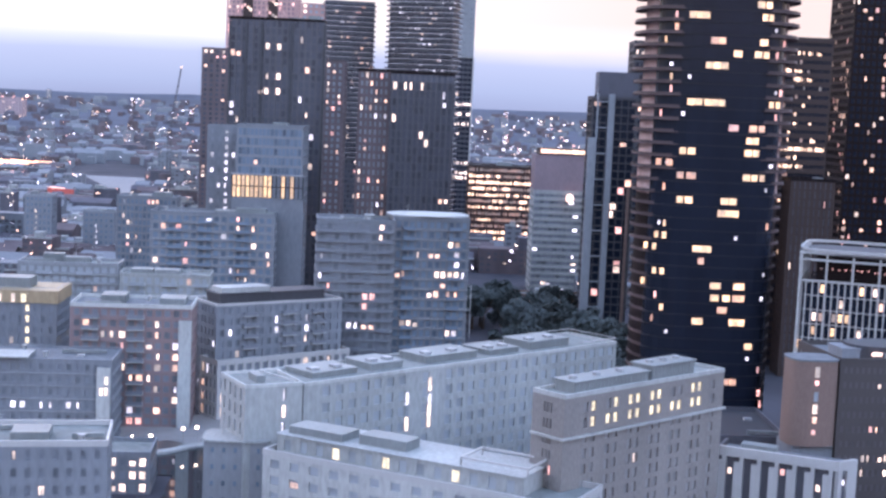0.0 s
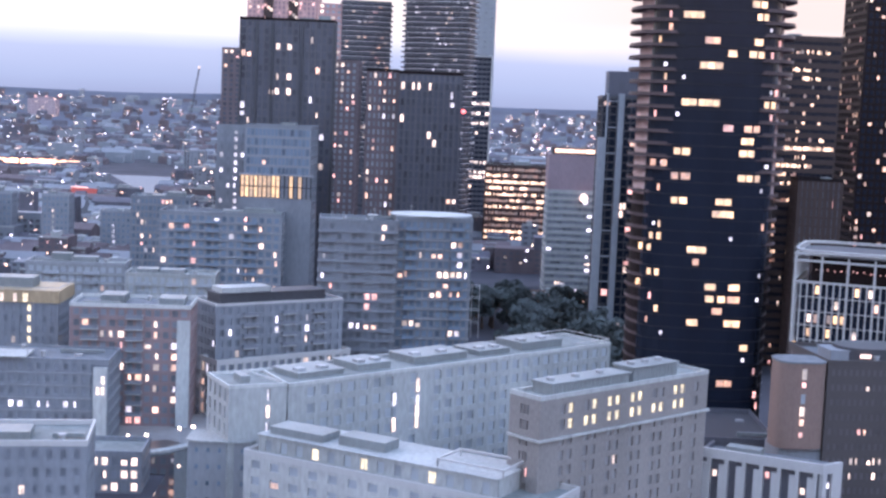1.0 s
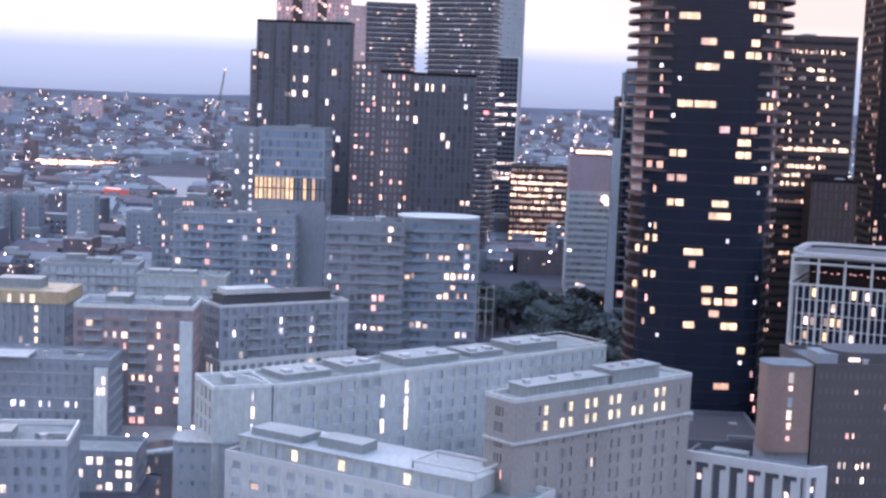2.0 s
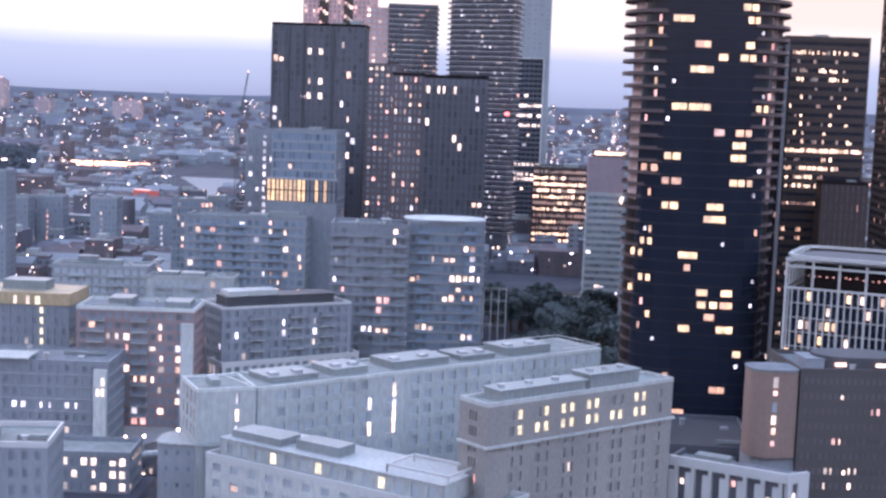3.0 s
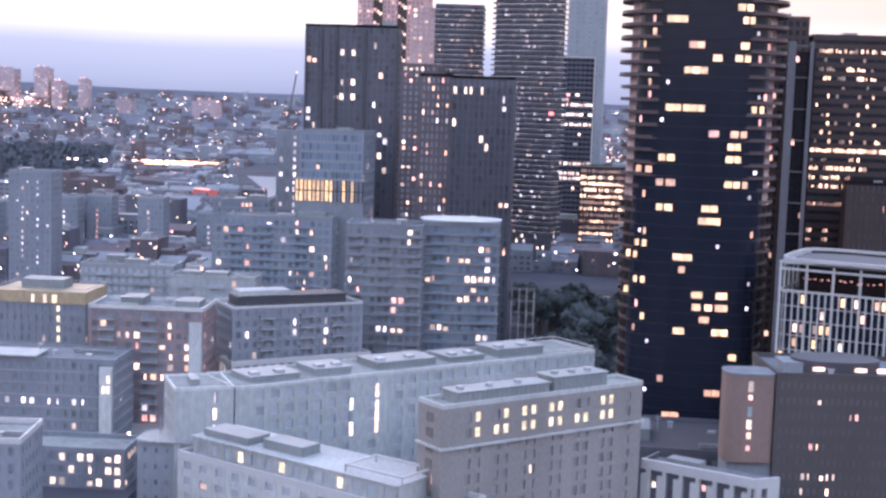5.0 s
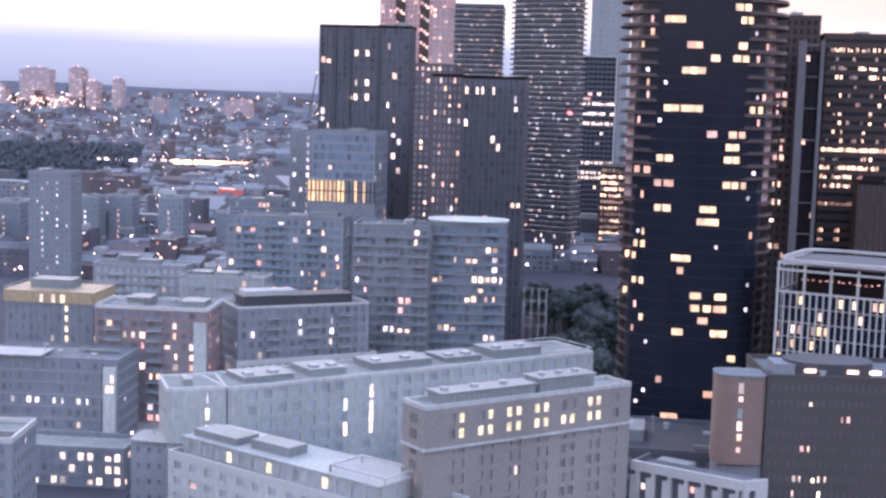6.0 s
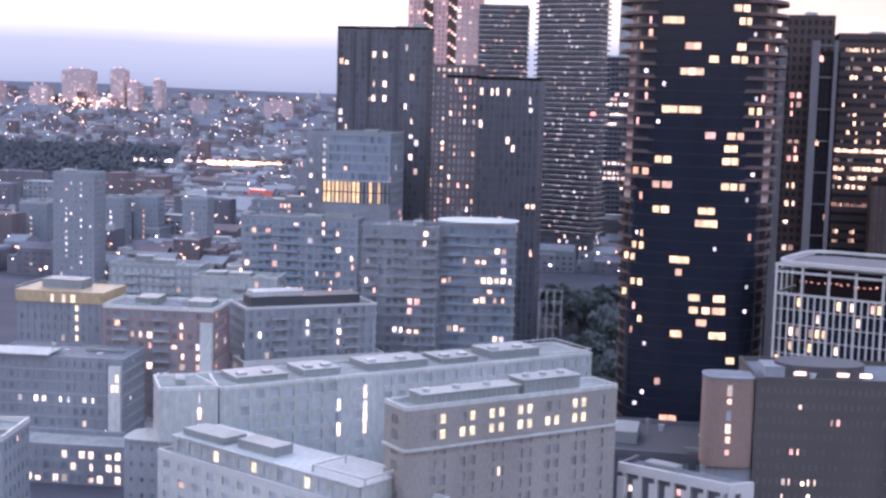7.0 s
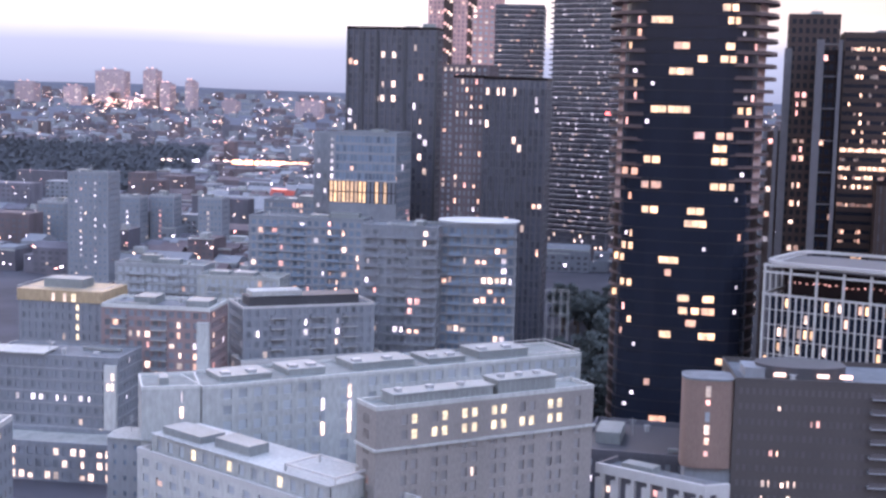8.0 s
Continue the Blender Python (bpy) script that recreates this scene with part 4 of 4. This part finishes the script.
block("low_block", "low block with a white framed front", "building", -62.8, 381, 39, 46, 10, 16.2, 4, 16, 4, WHITE, fw=0.62, fh=0.7, lit=0.14, tone="mixed", plant=1, edge=WHITE)
YR = block("apartment_block", "dark block with an ochre-clad attic storey", "apartments", -137.2, 383.5, 3, 27.6, 18, 31, 10, 12, 7, SLATE, fw=0.45, fh=0.6, lit=0.1, rows=["........y...", "........y...", "........y...", "......m.y...", "........y...", "......y.y...", ".......yy..."], tone="yellow", plant=0)
s = Shape()
s.box(-0.4, -0.4, 31.0, 28.0, 18.4, 34.6)
attic = part("attic", s, OCHRE, YR, "ochre-clad attic storey")
s = Shape()
for a, b in (((-0.2, -0.2), (27.8, -0.2)), ((27.8, -0.2), (27.8, 18.2)), ((-0.2, 18.2), (27.8, 18.2)), ((-0.2, -0.2), (-0.2, 18.2))):
    s.bar((*a, 35.5), (*b, 35.5), 0.07)
    for q in range(8):
        k = q / 7
        s.bar((a[0] + (b[0] - a[0]) * k, a[1] + (b[1] - a[1]) * k, 34.6), (a[0] + (b[0] - a[0]) * k, a[1] + (b[1] - a[1]) * k, 35.5), 0.05)
part("roof_railing", s, STEEL, attic)
for px, hw, m in ((11.6, 0.45, CREAM), (15.4, 0.5, CREAM), (18.3, 0.75, YELLOW)):
    part("window", pane_mesh("window", hw, 1.2, m), None, attic).location = (px, -0.42, 32.4)
s = Shape()
s.box(6, 5, 34.6, 19, 13, 37.4)
part("roof_plant", s, METAL, attic)
FL = block("apartment_block", "dark slate block with a row of paired lit windows", "apartments", -121.8, 340, 5, 38, 18, 23, 7, 16, 7, SLATE, roof=DARK_ROOF, fw=0.5, fh=0.5, lit=0.05, clutter=5, bands=GREY, rows=["." * 16, "." * 16, "." * 16, "...c.cc.cc.cc..."], tone="cool", plant=0, edge=SLATE, parapet=0.5)
s = Shape()
s.box(-1, -1.2, 23.6, 17, 9, 24.0)
part("roof_canopy", s, PALE, FL, "pale flat roof canopy")
s = Shape()
s.box(34.2, -0.9, 0, 37.6, -0.02, 21.5)
shaft = part("stair_shaft", s, PALE, FL, "pale rendered stair shaft")
for px, z in ((36.6, 18.2), (36.6, 15.4), (35.4, 15.4)):
    part("window", pane_mesh("window", 0.4, 1.0, CREAM), None, shaft).location = (px, -0.92, z)
block("low_block", "low block with large brightly lit windows", "building", -101, 302, 5, 35, 14, 9, 3, 15, 5, SLATE, fw=0.6, fh=0.6, lit=0.45, tone="cream", plant=0)
block("low_block", "flat-roofed block with pale roof edges", "building", -84.6, 232, 10, 25, 16, 29, 9, 10, 6, SLATE, fw=0.4, fh=0.5, lit=0.1, tone="cream", plant=1, edge=WHITE, clutter=6)
MMR = block("apartment_block", "grey tower block with clusters of warm windows under a curved roof", "apartments", -15.7, 437, 10, 25, 18, 55, 17, 11, 7, SLATE, TEAL_GLASS, fw=0.66, fh=0.62, lit=0.06, tone="rose", plant=0, seed=8, bands=GREY, balconies=(2, 9), clutter=4, rows=["." * 11, "." * 11, "........mw.", "...m.ww..c.", ".........c.", "ww....mmmmc", ".......w...", ".....mw.ww.", "." * 11, "." * 11, ".mmm.......", "........mc."])
s = Shape()
s.prism(oval(12.5, 9, 13.6, 10, 2.4, 36), 56.0, 56.4)
part("roof_disc", s, PALE, MMR)
block("apartment_block", "blue-grey apartment block with scattered lit rooms", "apartments", -40, 430, 5, 24.9, 18, 54, 17, 10, 7, SLATE, roof=DARK_ROOF, fw=0.6, fh=0.6, lit=0.06, tone="warm", plant=1, seed=9, bands=GREY, balconies=(1, 5, 9), clutter=6, rows=["........m.", "........m.", "." * 10, "c.........", "." * 10, "c.........", ".r........", "......rr..", "......r...", "." * 10, "mm..ccww..", "m........."])
block("apartment_block", "pale terrace of flats", "apartments", -145, 465, 5, 34, 14, 32, 10, 12, 5, GREY, HAZE_PANE, fw=0.62, fh=0.6, lit=0.07, tone="warm", plant=2, bands=CONCRETE, balconies=(3, 8), clutter=5)
block("apartment_block", "pale stepped block of flats", "apartments", -107, 452, 5, 30, 14, 31, 10, 11, 5, CONCRETE, HAZE_PANE, fw=0.5, fh=0.7, lit=0.06, tone="warm", plant=2, balconies=(2, 6, 10), clutter=5)
block("apartment_block", "broad grey block with white window dots", "apartments", -151.5, 640, 5, 28, 18, 43, 13, 14, 6, SLATE, TEAL_GLASS, fw=0.6, fh=0.6, lit=0.09, tone="mixed", plant=2, bands=GREY, clutter=4)
block("apartment_block", "broad blue-grey block with cool lit windows", "apartments", -108, 505, 3, 46, 18, 48, 15, 16, 6, SLATE, TEAL_GLASS, fw=0.6, fh=0.6, lit=0.14, tone="mixed", plant=2, bands=GREY, balconies=(3, 7, 12), clutter=6, roof=DARK_ROOF)
block("residential_tower", "slender grey tower with dotted lights", "tower", -247, 620, 5, 21, 16, 54, 18, 8, 6, SLATE, TEAL_GLASS, fw=0.34, fh=0.4, lit=0.2, tone="mixed", plant=1, clutter=3,
      rows=["." * 8, "...c.c..", "..r..c..", ".....c..", ".c......", "..c..c..", "..cm....", "..c..c..", ".....c.c", "..m.....", "..c..c..", "..c.....", "..c..r..", "..c..c..", ".....c.."])
for x, y, w, h, light in ((-308.5, 700, 16, 31, "m"), (-259.5, 700, 13, 36, "c"), (-248, 717, 14, 36, "r"), (-330, 748, 20, 28, "c"), (-214, 705, 14, 37, "m"), (-192, 738, 17, 27, "c")):
    block("apartment_block", "dark flats with one lit stair column", "apartments", x, y, 4, w, 13, h, max(6, int(h / 3)), 6, 4, SLATE, TEAL_GLASS, fw=0.42, fh=0.45, lit=0.06, tone="mixed", plant=1, clutter=2, edge=GREY,
          rows=["." * 6, "." * 6] + ["..%s..." % light] * 7)
block("shop_row", "low row of warmly lit shops behind trees", "shops", 30, 606, 3, 36, 12, 9, 2, 14, 4, BROWN, SMOKE_GLASS, fw=0.6, fh=0.5, lit=0.5, tone="warm", plant=1)
block("low_block", "low flat-roofed podium at the foot of the dark tower", "building", 50, 290, 0, 26, 30, 22, 6, 9, 8, DUSKY, fw=0.4, fh=0.4, lit=0.06, plant=1, edge=DUSKY, roof=CHAR, clutter=4)


# ---- lamps along the quay ----
QUAY_LAMP = lamp_mat("quay_lamp", (1.0, 0.80, 0.58), 5.0, 0.2, False)


def street_lamp(x, y, ang):
    root = base("street_lamp", x, y, ang, "slim steel quay lamp with a warm lit head", "street lamp", "lamps along the quay", z=0.9)
    s = Shape()
    s.prism(oval(0, 0, 0.14, 0.14, 2, 10), 0, 0.5)
    s.prism(oval(0, 0, 0.08, 0.08, 2, 10), 0.5, 4.2)
    part("post", s, STEEL, root)
    s = Shape()
    s.bar((0, 0, 4.2), (0.7, 0, 4.4), 0.05)
    part("arm", s, STEEL, root)
    s = Shape()
    s.box(0.3, -0.28, 4.2, 1.0, 0.28, 4.75)
    part("head", s, QUAY_LAMP, root, "warm lit lamp head")
    return root


first_lamp = street_lamp(-66.2, 348.0, 270)
for x, y, a in ((-62.8, 350.0, 250), (-73.2, 339.2, 300), (-77.4, 337.4, 290), (-84.6, 334.4, 280), (-54, 353.4, 270)):
    copy_thing(first_lamp, pose(x, y, 0.9, 0, 0, a))
block("residential_tower", "dark tower with a lit top storey", "tower", 97, 700, 0, 24, 22, 129, 40, 9, 8, CHAR, BLUE_GLASS, fw=0.7, fh=0.6, lit=0.08, tone="warm", rows=["." * 9, "mm.mmm.mm"], plant=0)


# ---- far towers, crane, frame ----
for x, w, h, lit in ((-1703, 86, 136, 0.30), (-1560, 38, 140, 0.34), (-1511, 30, 104, 0.3), (-1436, 22, 112, 0.16), (-1950, 58, 98, 0.1), (-1800, 54, 90, 0.2), (-1640, 120, 62, 0.4), (-1660, 34, 80, 0.5), (-1120, 70, 66, 0.15), (-1330, 40, 62, 0.15)):
    far_one = block("distant_tower", "distant tower block with a glow of city lights", "tower", x, 3500, 0, w, 40, h, max(8, h // 7), max(3, w // 8), 4, PINK_LIT, MAUVE, fw=0.55, fh=0.4, lit=lit, tone="rose", plant=1, group="distant towers", top=h * 0.04)
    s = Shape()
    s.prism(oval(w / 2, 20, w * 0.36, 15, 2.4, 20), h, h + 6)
    part("crown", s, PINK_LIT, far_one)
    for k in range(2):
        s = Shape()
        s.box(w * (0.25 + 0.4 * k), 0, h + 6, w * (0.25 + 0.4 * k) + 4, 4, h + 9)
        part("beacon", s, ROSE, far_one, "rosy roof beacon")

crane = base("tower_crane", -153, 806, 0, "thin leaning luffing crane with a lamp at its tip", "crane")
s = Shape()
for o in (-1.0, 1.0):
    s.bar((o - 6, 0, 0), (o - 6, 0, 72), 0.16)
for k in range(24):
    s.bar((-7, 0, k * 3), (-5, 0, k * 3 + 3), 0.1)
part("mast", s, CHAR, crane)
s = Shape()
for o in (-0.7, 0.7):
    s.bar((-6 + o, 0, 72), (o * 0.2, 0, 108), 0.15)
for k in range(12):
    s.bar((-6.6 + k * 0.5, 0, 72 + k * 3), (-4.6 + k * 0.45, 0, 75 + k * 3), 0.09)
part("jib", s, CHAR, crane)
s = Shape()
s.box(-0.5, -0.5, 108, 0.5, 0.5, 109)
part("lamp", s, LAMP, crane)

hall = base("market_hall", -301, 1060, 0, "low hall with a red-lit roof over a brightly lit front", "hall")
s = Shape()
s.box(0, 0, 0, 18, 14, 3)
part("wall", s, DULL_BROWN, hall)
s = Shape()
s.v = [(-2, -1, 8), (19, -1, 7.2), (17, 14, 15), (-4, 14, 16), (-2, -1, 7.4), (19, -1, 6.6), (17, 14, 14.4), (-4, 14, 15.4)]
s.f = [(0, 1, 2, 3), (7, 6, 5, 4), (0, 4, 5, 1), (1, 5, 6, 2), (2, 6, 7, 3), (3, 7, 4, 0)]
# The red light on the roof is put into its base colour.
part("roof", s, surface("red_lit_roof_sheet", (0.30, 0.055, 0.04), 0.7, vary=0.4, spec=0.1), hall, "sheet roof with red light put into its colour")
s = Shape()
s.bar((-4, 14.2, 15.9), (9, 14.2, 15.6), 0.5)
part("ridge_light", s, ROSE, hall)
for k in range(5):
    part("window", pane_mesh("window", 1.6, 1.7, STRIP), None, hall).location = (2 + k * 3.6, -0.05, 5.0)

rig = base("steel_frame", 4.7, 540, 0, "open white steel frame standing on the ground", "frame")
rod = Shape()
rod.bar((0, 0, 0), (0, 0, 21), 0.1)
rod = rod.mesh("post", WHITE)
rail_ = Shape()
rail_.bar((0, 0, 0), (9, 0, 0), 0.08)
rail_ = rail_.mesh("rail", WHITE)
for k in range(4):
    for q in (0, 5):
        part("post", rod, None, rig).location = (k * 3.0, q, 0)
for z in (6, 11, 16, 20.8):
    for q in (0, 5):
        part("rail", rail_, None, rig).location = (0, q, z)

mark = base("warning_light", 3.5, 764, 0, "red aircraft warning light on the balcony tower", "lamp", z=88.6)
s = Shape()
s.prism(oval(0, 0, 1.2, 0.6, 2, 16), 0, 1.6)
part("lens", s, lamp_mat("red_lamp", (1.0, 0.10, 0.08), 3.0, 0.1, False), mark)
globe = base("globe_lamp", 66, 682.5, 0, "round white lamp on an office front", "lamp", z=49)
s = Shape()
for k in range(6):
    r0, r1 = (2.1 * math.sin(q * math.pi / 6 + 0.02) for q in (k, k + 1))
    z0, z1 = (-2.1 * math.cos(q * math.pi / 6) for q in (k, k + 1))
    for j in range(16):
        a, b = j * math.tau / 16, (j + 1) * math.tau / 16
        s.quad((r0 * math.cos(a), r0 * math.sin(a), z0), (r0 * math.cos(b), r0 * math.sin(b), z0), (r1 * math.cos(b), r1 * math.sin(b), z1), (r1 * math.cos(a), r1 * math.sin(a), z1))
part("bulb", s, LAMP, globe)


# ---- trees ----
def leaf_material():
    return surface("dusk_foliage", (0.055, 0.068, 0.07), 0.9, grain=0.8, vary=0.5, bump=0)


LEAF = leaf_material()


def make_tree(x, y, h, seed):
    rnd = random.Random(seed)
    t = base("tree", x, y, rnd.uniform(0, 360), "dark leafy broad-crowned tree in the evening shade", "tree", "park trees")
    s = Shape()
    for k in range(4):
        r0, r1 = 0.32 * h / 10 * (1 - k * 0.2), 0.32 * h / 10 * (1 - (k + 1) * 0.2)
        s.bar((0.1 * k, 0, k * h * 0.13), (0.1 * (k + 1), 0, (k + 1) * h * 0.13), (r0 + r1) / 2)
    for k in range(6):
        a = k * 1.05 + rnd.uniform(-0.3, 0.3)
        s.bar((0.2, 0, h * rnd.uniform(0.3, 0.5)), (h * 0.26 * math.cos(a), h * 0.26 * math.sin(a), h * rnd.uniform(0.55, 0.8)), 0.1 * h / 10)
    part("trunk", s, BARK, t)
    s = Shape()
    lobes = [(rnd.gauss(0, h * 0.17), rnd.gauss(0, h * 0.17), h * rnd.uniform(0.45, 0.88), h * rnd.uniform(0.12, 0.2)) for _ in range(9)]
    for cx, cy, cz, r in lobes:
        for _ in range(130):
            d = Vector((rnd.gauss(0, 1), rnd.gauss(0, 1), rnd.gauss(0, 0.8))).normalized() * r * rnd.uniform(0.6, 1.05)
            c = Vector((cx, cy, cz)) + d
            u = Vector((rnd.gauss(0, 1), rnd.gauss(0, 1), rnd.gauss(0, 1))).normalized() * 0.032 * h
            v = u.orthogonal().normalized() * 0.026 * h
            s.quad(tuple(c - u - v), tuple(c + u - v), tuple(c + u + v), tuple(c - u + v))
    part("crown", s, LEAF, t)
    return t


kinds = [make_tree(22 + 9 * k, 470 + 6 * k, 15 + k, 40 + k) for k in range(3)]
rnd = random.Random(77)
for k in range(64):
    src = kinds[k % 3]
    x, y, turn = rnd.uniform(4, 64), rnd.uniform(380, 600), rnd.uniform(0, 360)
    if x < 26 and 400 < y < 548:
        x += 23
    copy_thing(src, pose(x, y, 0, 0, 0, turn))

# ---- the far city: roofs and lights past counting ----
rnd = random.Random(21)
roofs = {DULL.name: Shape(), DULL_BROWN.name: Shape(), SLATE.name: Shape()}
more = random.Random(77)
lights = {"a": Shape(), "b": Shape(), "c": Shape(), "d": Shape(), "e": Shape()}
slots, rims = Shape(), Shape()


def dark_park(x, y):
    return (1330 < y < 2000 and x < -0.36 * y - 20) or (1000 < y < 1330 and x < -0.40 * y)


def on_water(x, y):
    return 940 < y < 1760 and abs(x + 236 + (y - 960) * 0.215 + (16 if y > 1200 else 0)) < (50 if y > 1200 else 18)


for _ in range(8000):
    y = 640 * (4380 / 640) ** rnd.random()
    x = rnd.uniform(-0.62 * y - 60, 0.36 * y + 90)
    if math.hypot(x, y) > 4400 or on_water(x, y) or (1455 < y < 1625 and -650 < x < -420) or (y < 950 and -130 < x < 70 and y < 760) or dark_park(x, y):
        continue
    low = y < 965 and -0.30 * y < x < -0.12 * y
    big = rnd.random() < 0.05 and not low
    w, d = rnd.choice((10, 14, 18, 24, 36)) * rnd.uniform(0.8, 1.2), rnd.uniform(8, 20)
    h = rnd.uniform(18, 34) if big else rnd.uniform(5, 14)
    rise = max(0.0, (math.hypot(x, y) - 3300) / 1100 * 73)
    h = min(h, 8) + rise if low else h + rise
    sh = roofs[rnd.choice(list(roofs))]
    sh.box(x, y, rise - 4 if rise else 0, x + w, y + d, h)
    if rnd.random() < 0.5 and not big:
        i = len(sh.v)
        sh.v += [(x, y, h), (x + w, y, h), (x + w, y + d, h), (x, y + d, h), (x, y + d / 2, h + 3), (x + w, y + d / 2, h + 3)]
        sh.f += [(i, i + 1, i + 5, i + 4), (i + 2, i + 3, i + 4, i + 5), (i, i + 4, i + 3), (i + 1, i + 2, i + 5)]
    if y < 1700:
        floors_ = max(1, int((h - rise) / 3.1))
        for q in range(floors_):
            z, n = rise + 1.1 + q * 3.1, max(2, int(w / 3.4))
            for k in range(n):
                if more.random() < 0.8:
                    slots.quad(*[(x + (k + e) * w / n, y - 0.08, z + g) for e, g in ((0.2, 0), (0.75, 0), (0.75, 1.5), (0.2, 1.5))])
        if more.random() < 0.4:
            rims.box(x - 0.2, y - 0.3, h - 0.5, x + w + 0.2, y - 0.1, h + 0.4)
            rims.box(x + w * 0.3, y + d * 0.3, h, x + w * 0.6, y + d * 0.7, h + 2.2)
    if y < 1700 and more.random() < 0.8:
        for _k in range(more.choice((2, 3, 4, 5))):
            q = more.uniform(0.45, 0.95)
            lx, lz = x + more.uniform(0, w), more.uniform(rise + 2, h)
            lights[more.choice("aabbbccd")].box(lx, y - 0.4, lz, lx + q * more.choice((0.7, 1, 1, 1.8)), y - 0.1, lz + q * 1.2)
    if rnd.random() < 0.45 or big:
        for _k in range(rnd.choice((1, 1, 2, 3)) + (5 if big else 0)):
            q = max(0.5, y / 1900) * rnd.uniform(0.4, 1.15)
            lx, lz = x + rnd.uniform(0, w), rnd.uniform(rise + 2, h)
            lights[rnd.choice("aabbbcd")].box(lx, y - 0.4, lz, lx + q * rnd.choice((1, 1, 1.8, 3)), y - 0.1, lz + q)
for key, mat in ((DULL.name, DULL), (DULL_BROWN.name, DULL_BROWN), (SLATE.name, SLATE)):
    tagged(new("far_buildings", roofs[key].mesh("far_buildings", mat)), "low rooftops of the far city in the dusk", "buildings", kind="stuff")
tagged(new("far_windows", slots.mesh("far_windows", DUSKY)), "rows of dark windows across the far roofs", "windows", kind="stuff")
tagged(new("far_parapets", rims.mesh("far_parapets", CONCRETE)), "pale parapets and roof huts of the far city", "roofs", kind="stuff")
for _ in range(95):
    k = rnd.random() ** 0.7
    x, y = -556 + 104 * k + rnd.uniform(-2, 2), 1604 + 6 * k + rnd.uniform(-6, 6)
    lights["e"].box(x, y - 12, 5, x + rnd.uniform(1.5, 3.5), y - 11, 8 + rnd.uniform(0, 2))
for _ in range(150):
    x = rnd.gauss(-1610, 70)
    q, z = rnd.uniform(1, 2.6), rnd.uniform(14, 62)
    lights[rnd.choice("aacdd")].box(x, 3460, z, x + q * rnd.choice((1, 2, 3)), 3461, z + q)
for _ in range(26):
    x = rnd.uniform(-640, -540)
    lights[rnd.choice("ab")].box(x, 1592, 6, x + 1.8, 1593, 8 + rnd.uniform(0, 1))
for key, mat in (("a", CREAM), ("b", COOL), ("c", WARM), ("d", ROSE), ("e", DUSK_ROOM)):
    tagged(new("city_lights", lights[key].mesh("city_lights", lamp_mat("city_light", mat.node_tree.nodes["Principled BSDF"].inputs["Emission Color"].default_value[:3], 2.3, 0.85, False))),
           "scattered lights of the far city", "lights", kind="stuff")
# Added boxes out of view: close off the city, keep low sun off blocks.
outer = Shape()
for _ in range(900):
    a, r = rnd.uniform(math.pi * 0.62, math.pi * 2.38), rnd.uniform(420, 1900)
    x, y = r * math.cos(a), r * math.sin(a)
    if -0.36 < math.atan2(x, y) + 0.12 < 0.42 and y > 0:
        continue
    if -0.75 * abs(y) < x and y > 0 and x < 0.5 * y:
        continue
    outer.box(x, y, 0, x + rnd.uniform(14, 40), y + rnd.uniform(12, 30), rnd.uniform(10, 34))
tagged(new("far_buildings", outer.mesh("far_buildings", DULL)), "unseen city boxes added around to shade low blocks from the sun", "buildings", kind="stuff")

# ---- far woods ----
woods = Shape()
for _ in range(26000):
    y = rnd.uniform(980, 2100)
    x = rnd.uniform(-0.75 * y, -0.30 * y)
    if not dark_park(x, y) or on_water(x, y):
        continue
    c = Vector((x, y, rnd.uniform(1, 6) + 6 * noise.noise((x * 0.05, y * 0.05, 0.0)) ** 2 * 4))
    u = Vector((rnd.gauss(0, 1), rnd.gauss(0, 1), rnd.gauss(0, 1))).normalized() * rnd.uniform(1.2, 2.6)
    v = u.orthogonal().normalized() * rnd.uniform(1.2, 2.4)
    woods.quad(tuple(c - u - v), tuple(c + u - v), tuple(c + u + v), tuple(c - u + v))
tagged(new("woods", woods.mesh("woods", surface("far_foliage", (0.04, 0.045, 0.055), 0.95, grain=0.3, vary=0.5, bump=0))), "dark wooded park among the far roofs", "woods", kind="stuff")
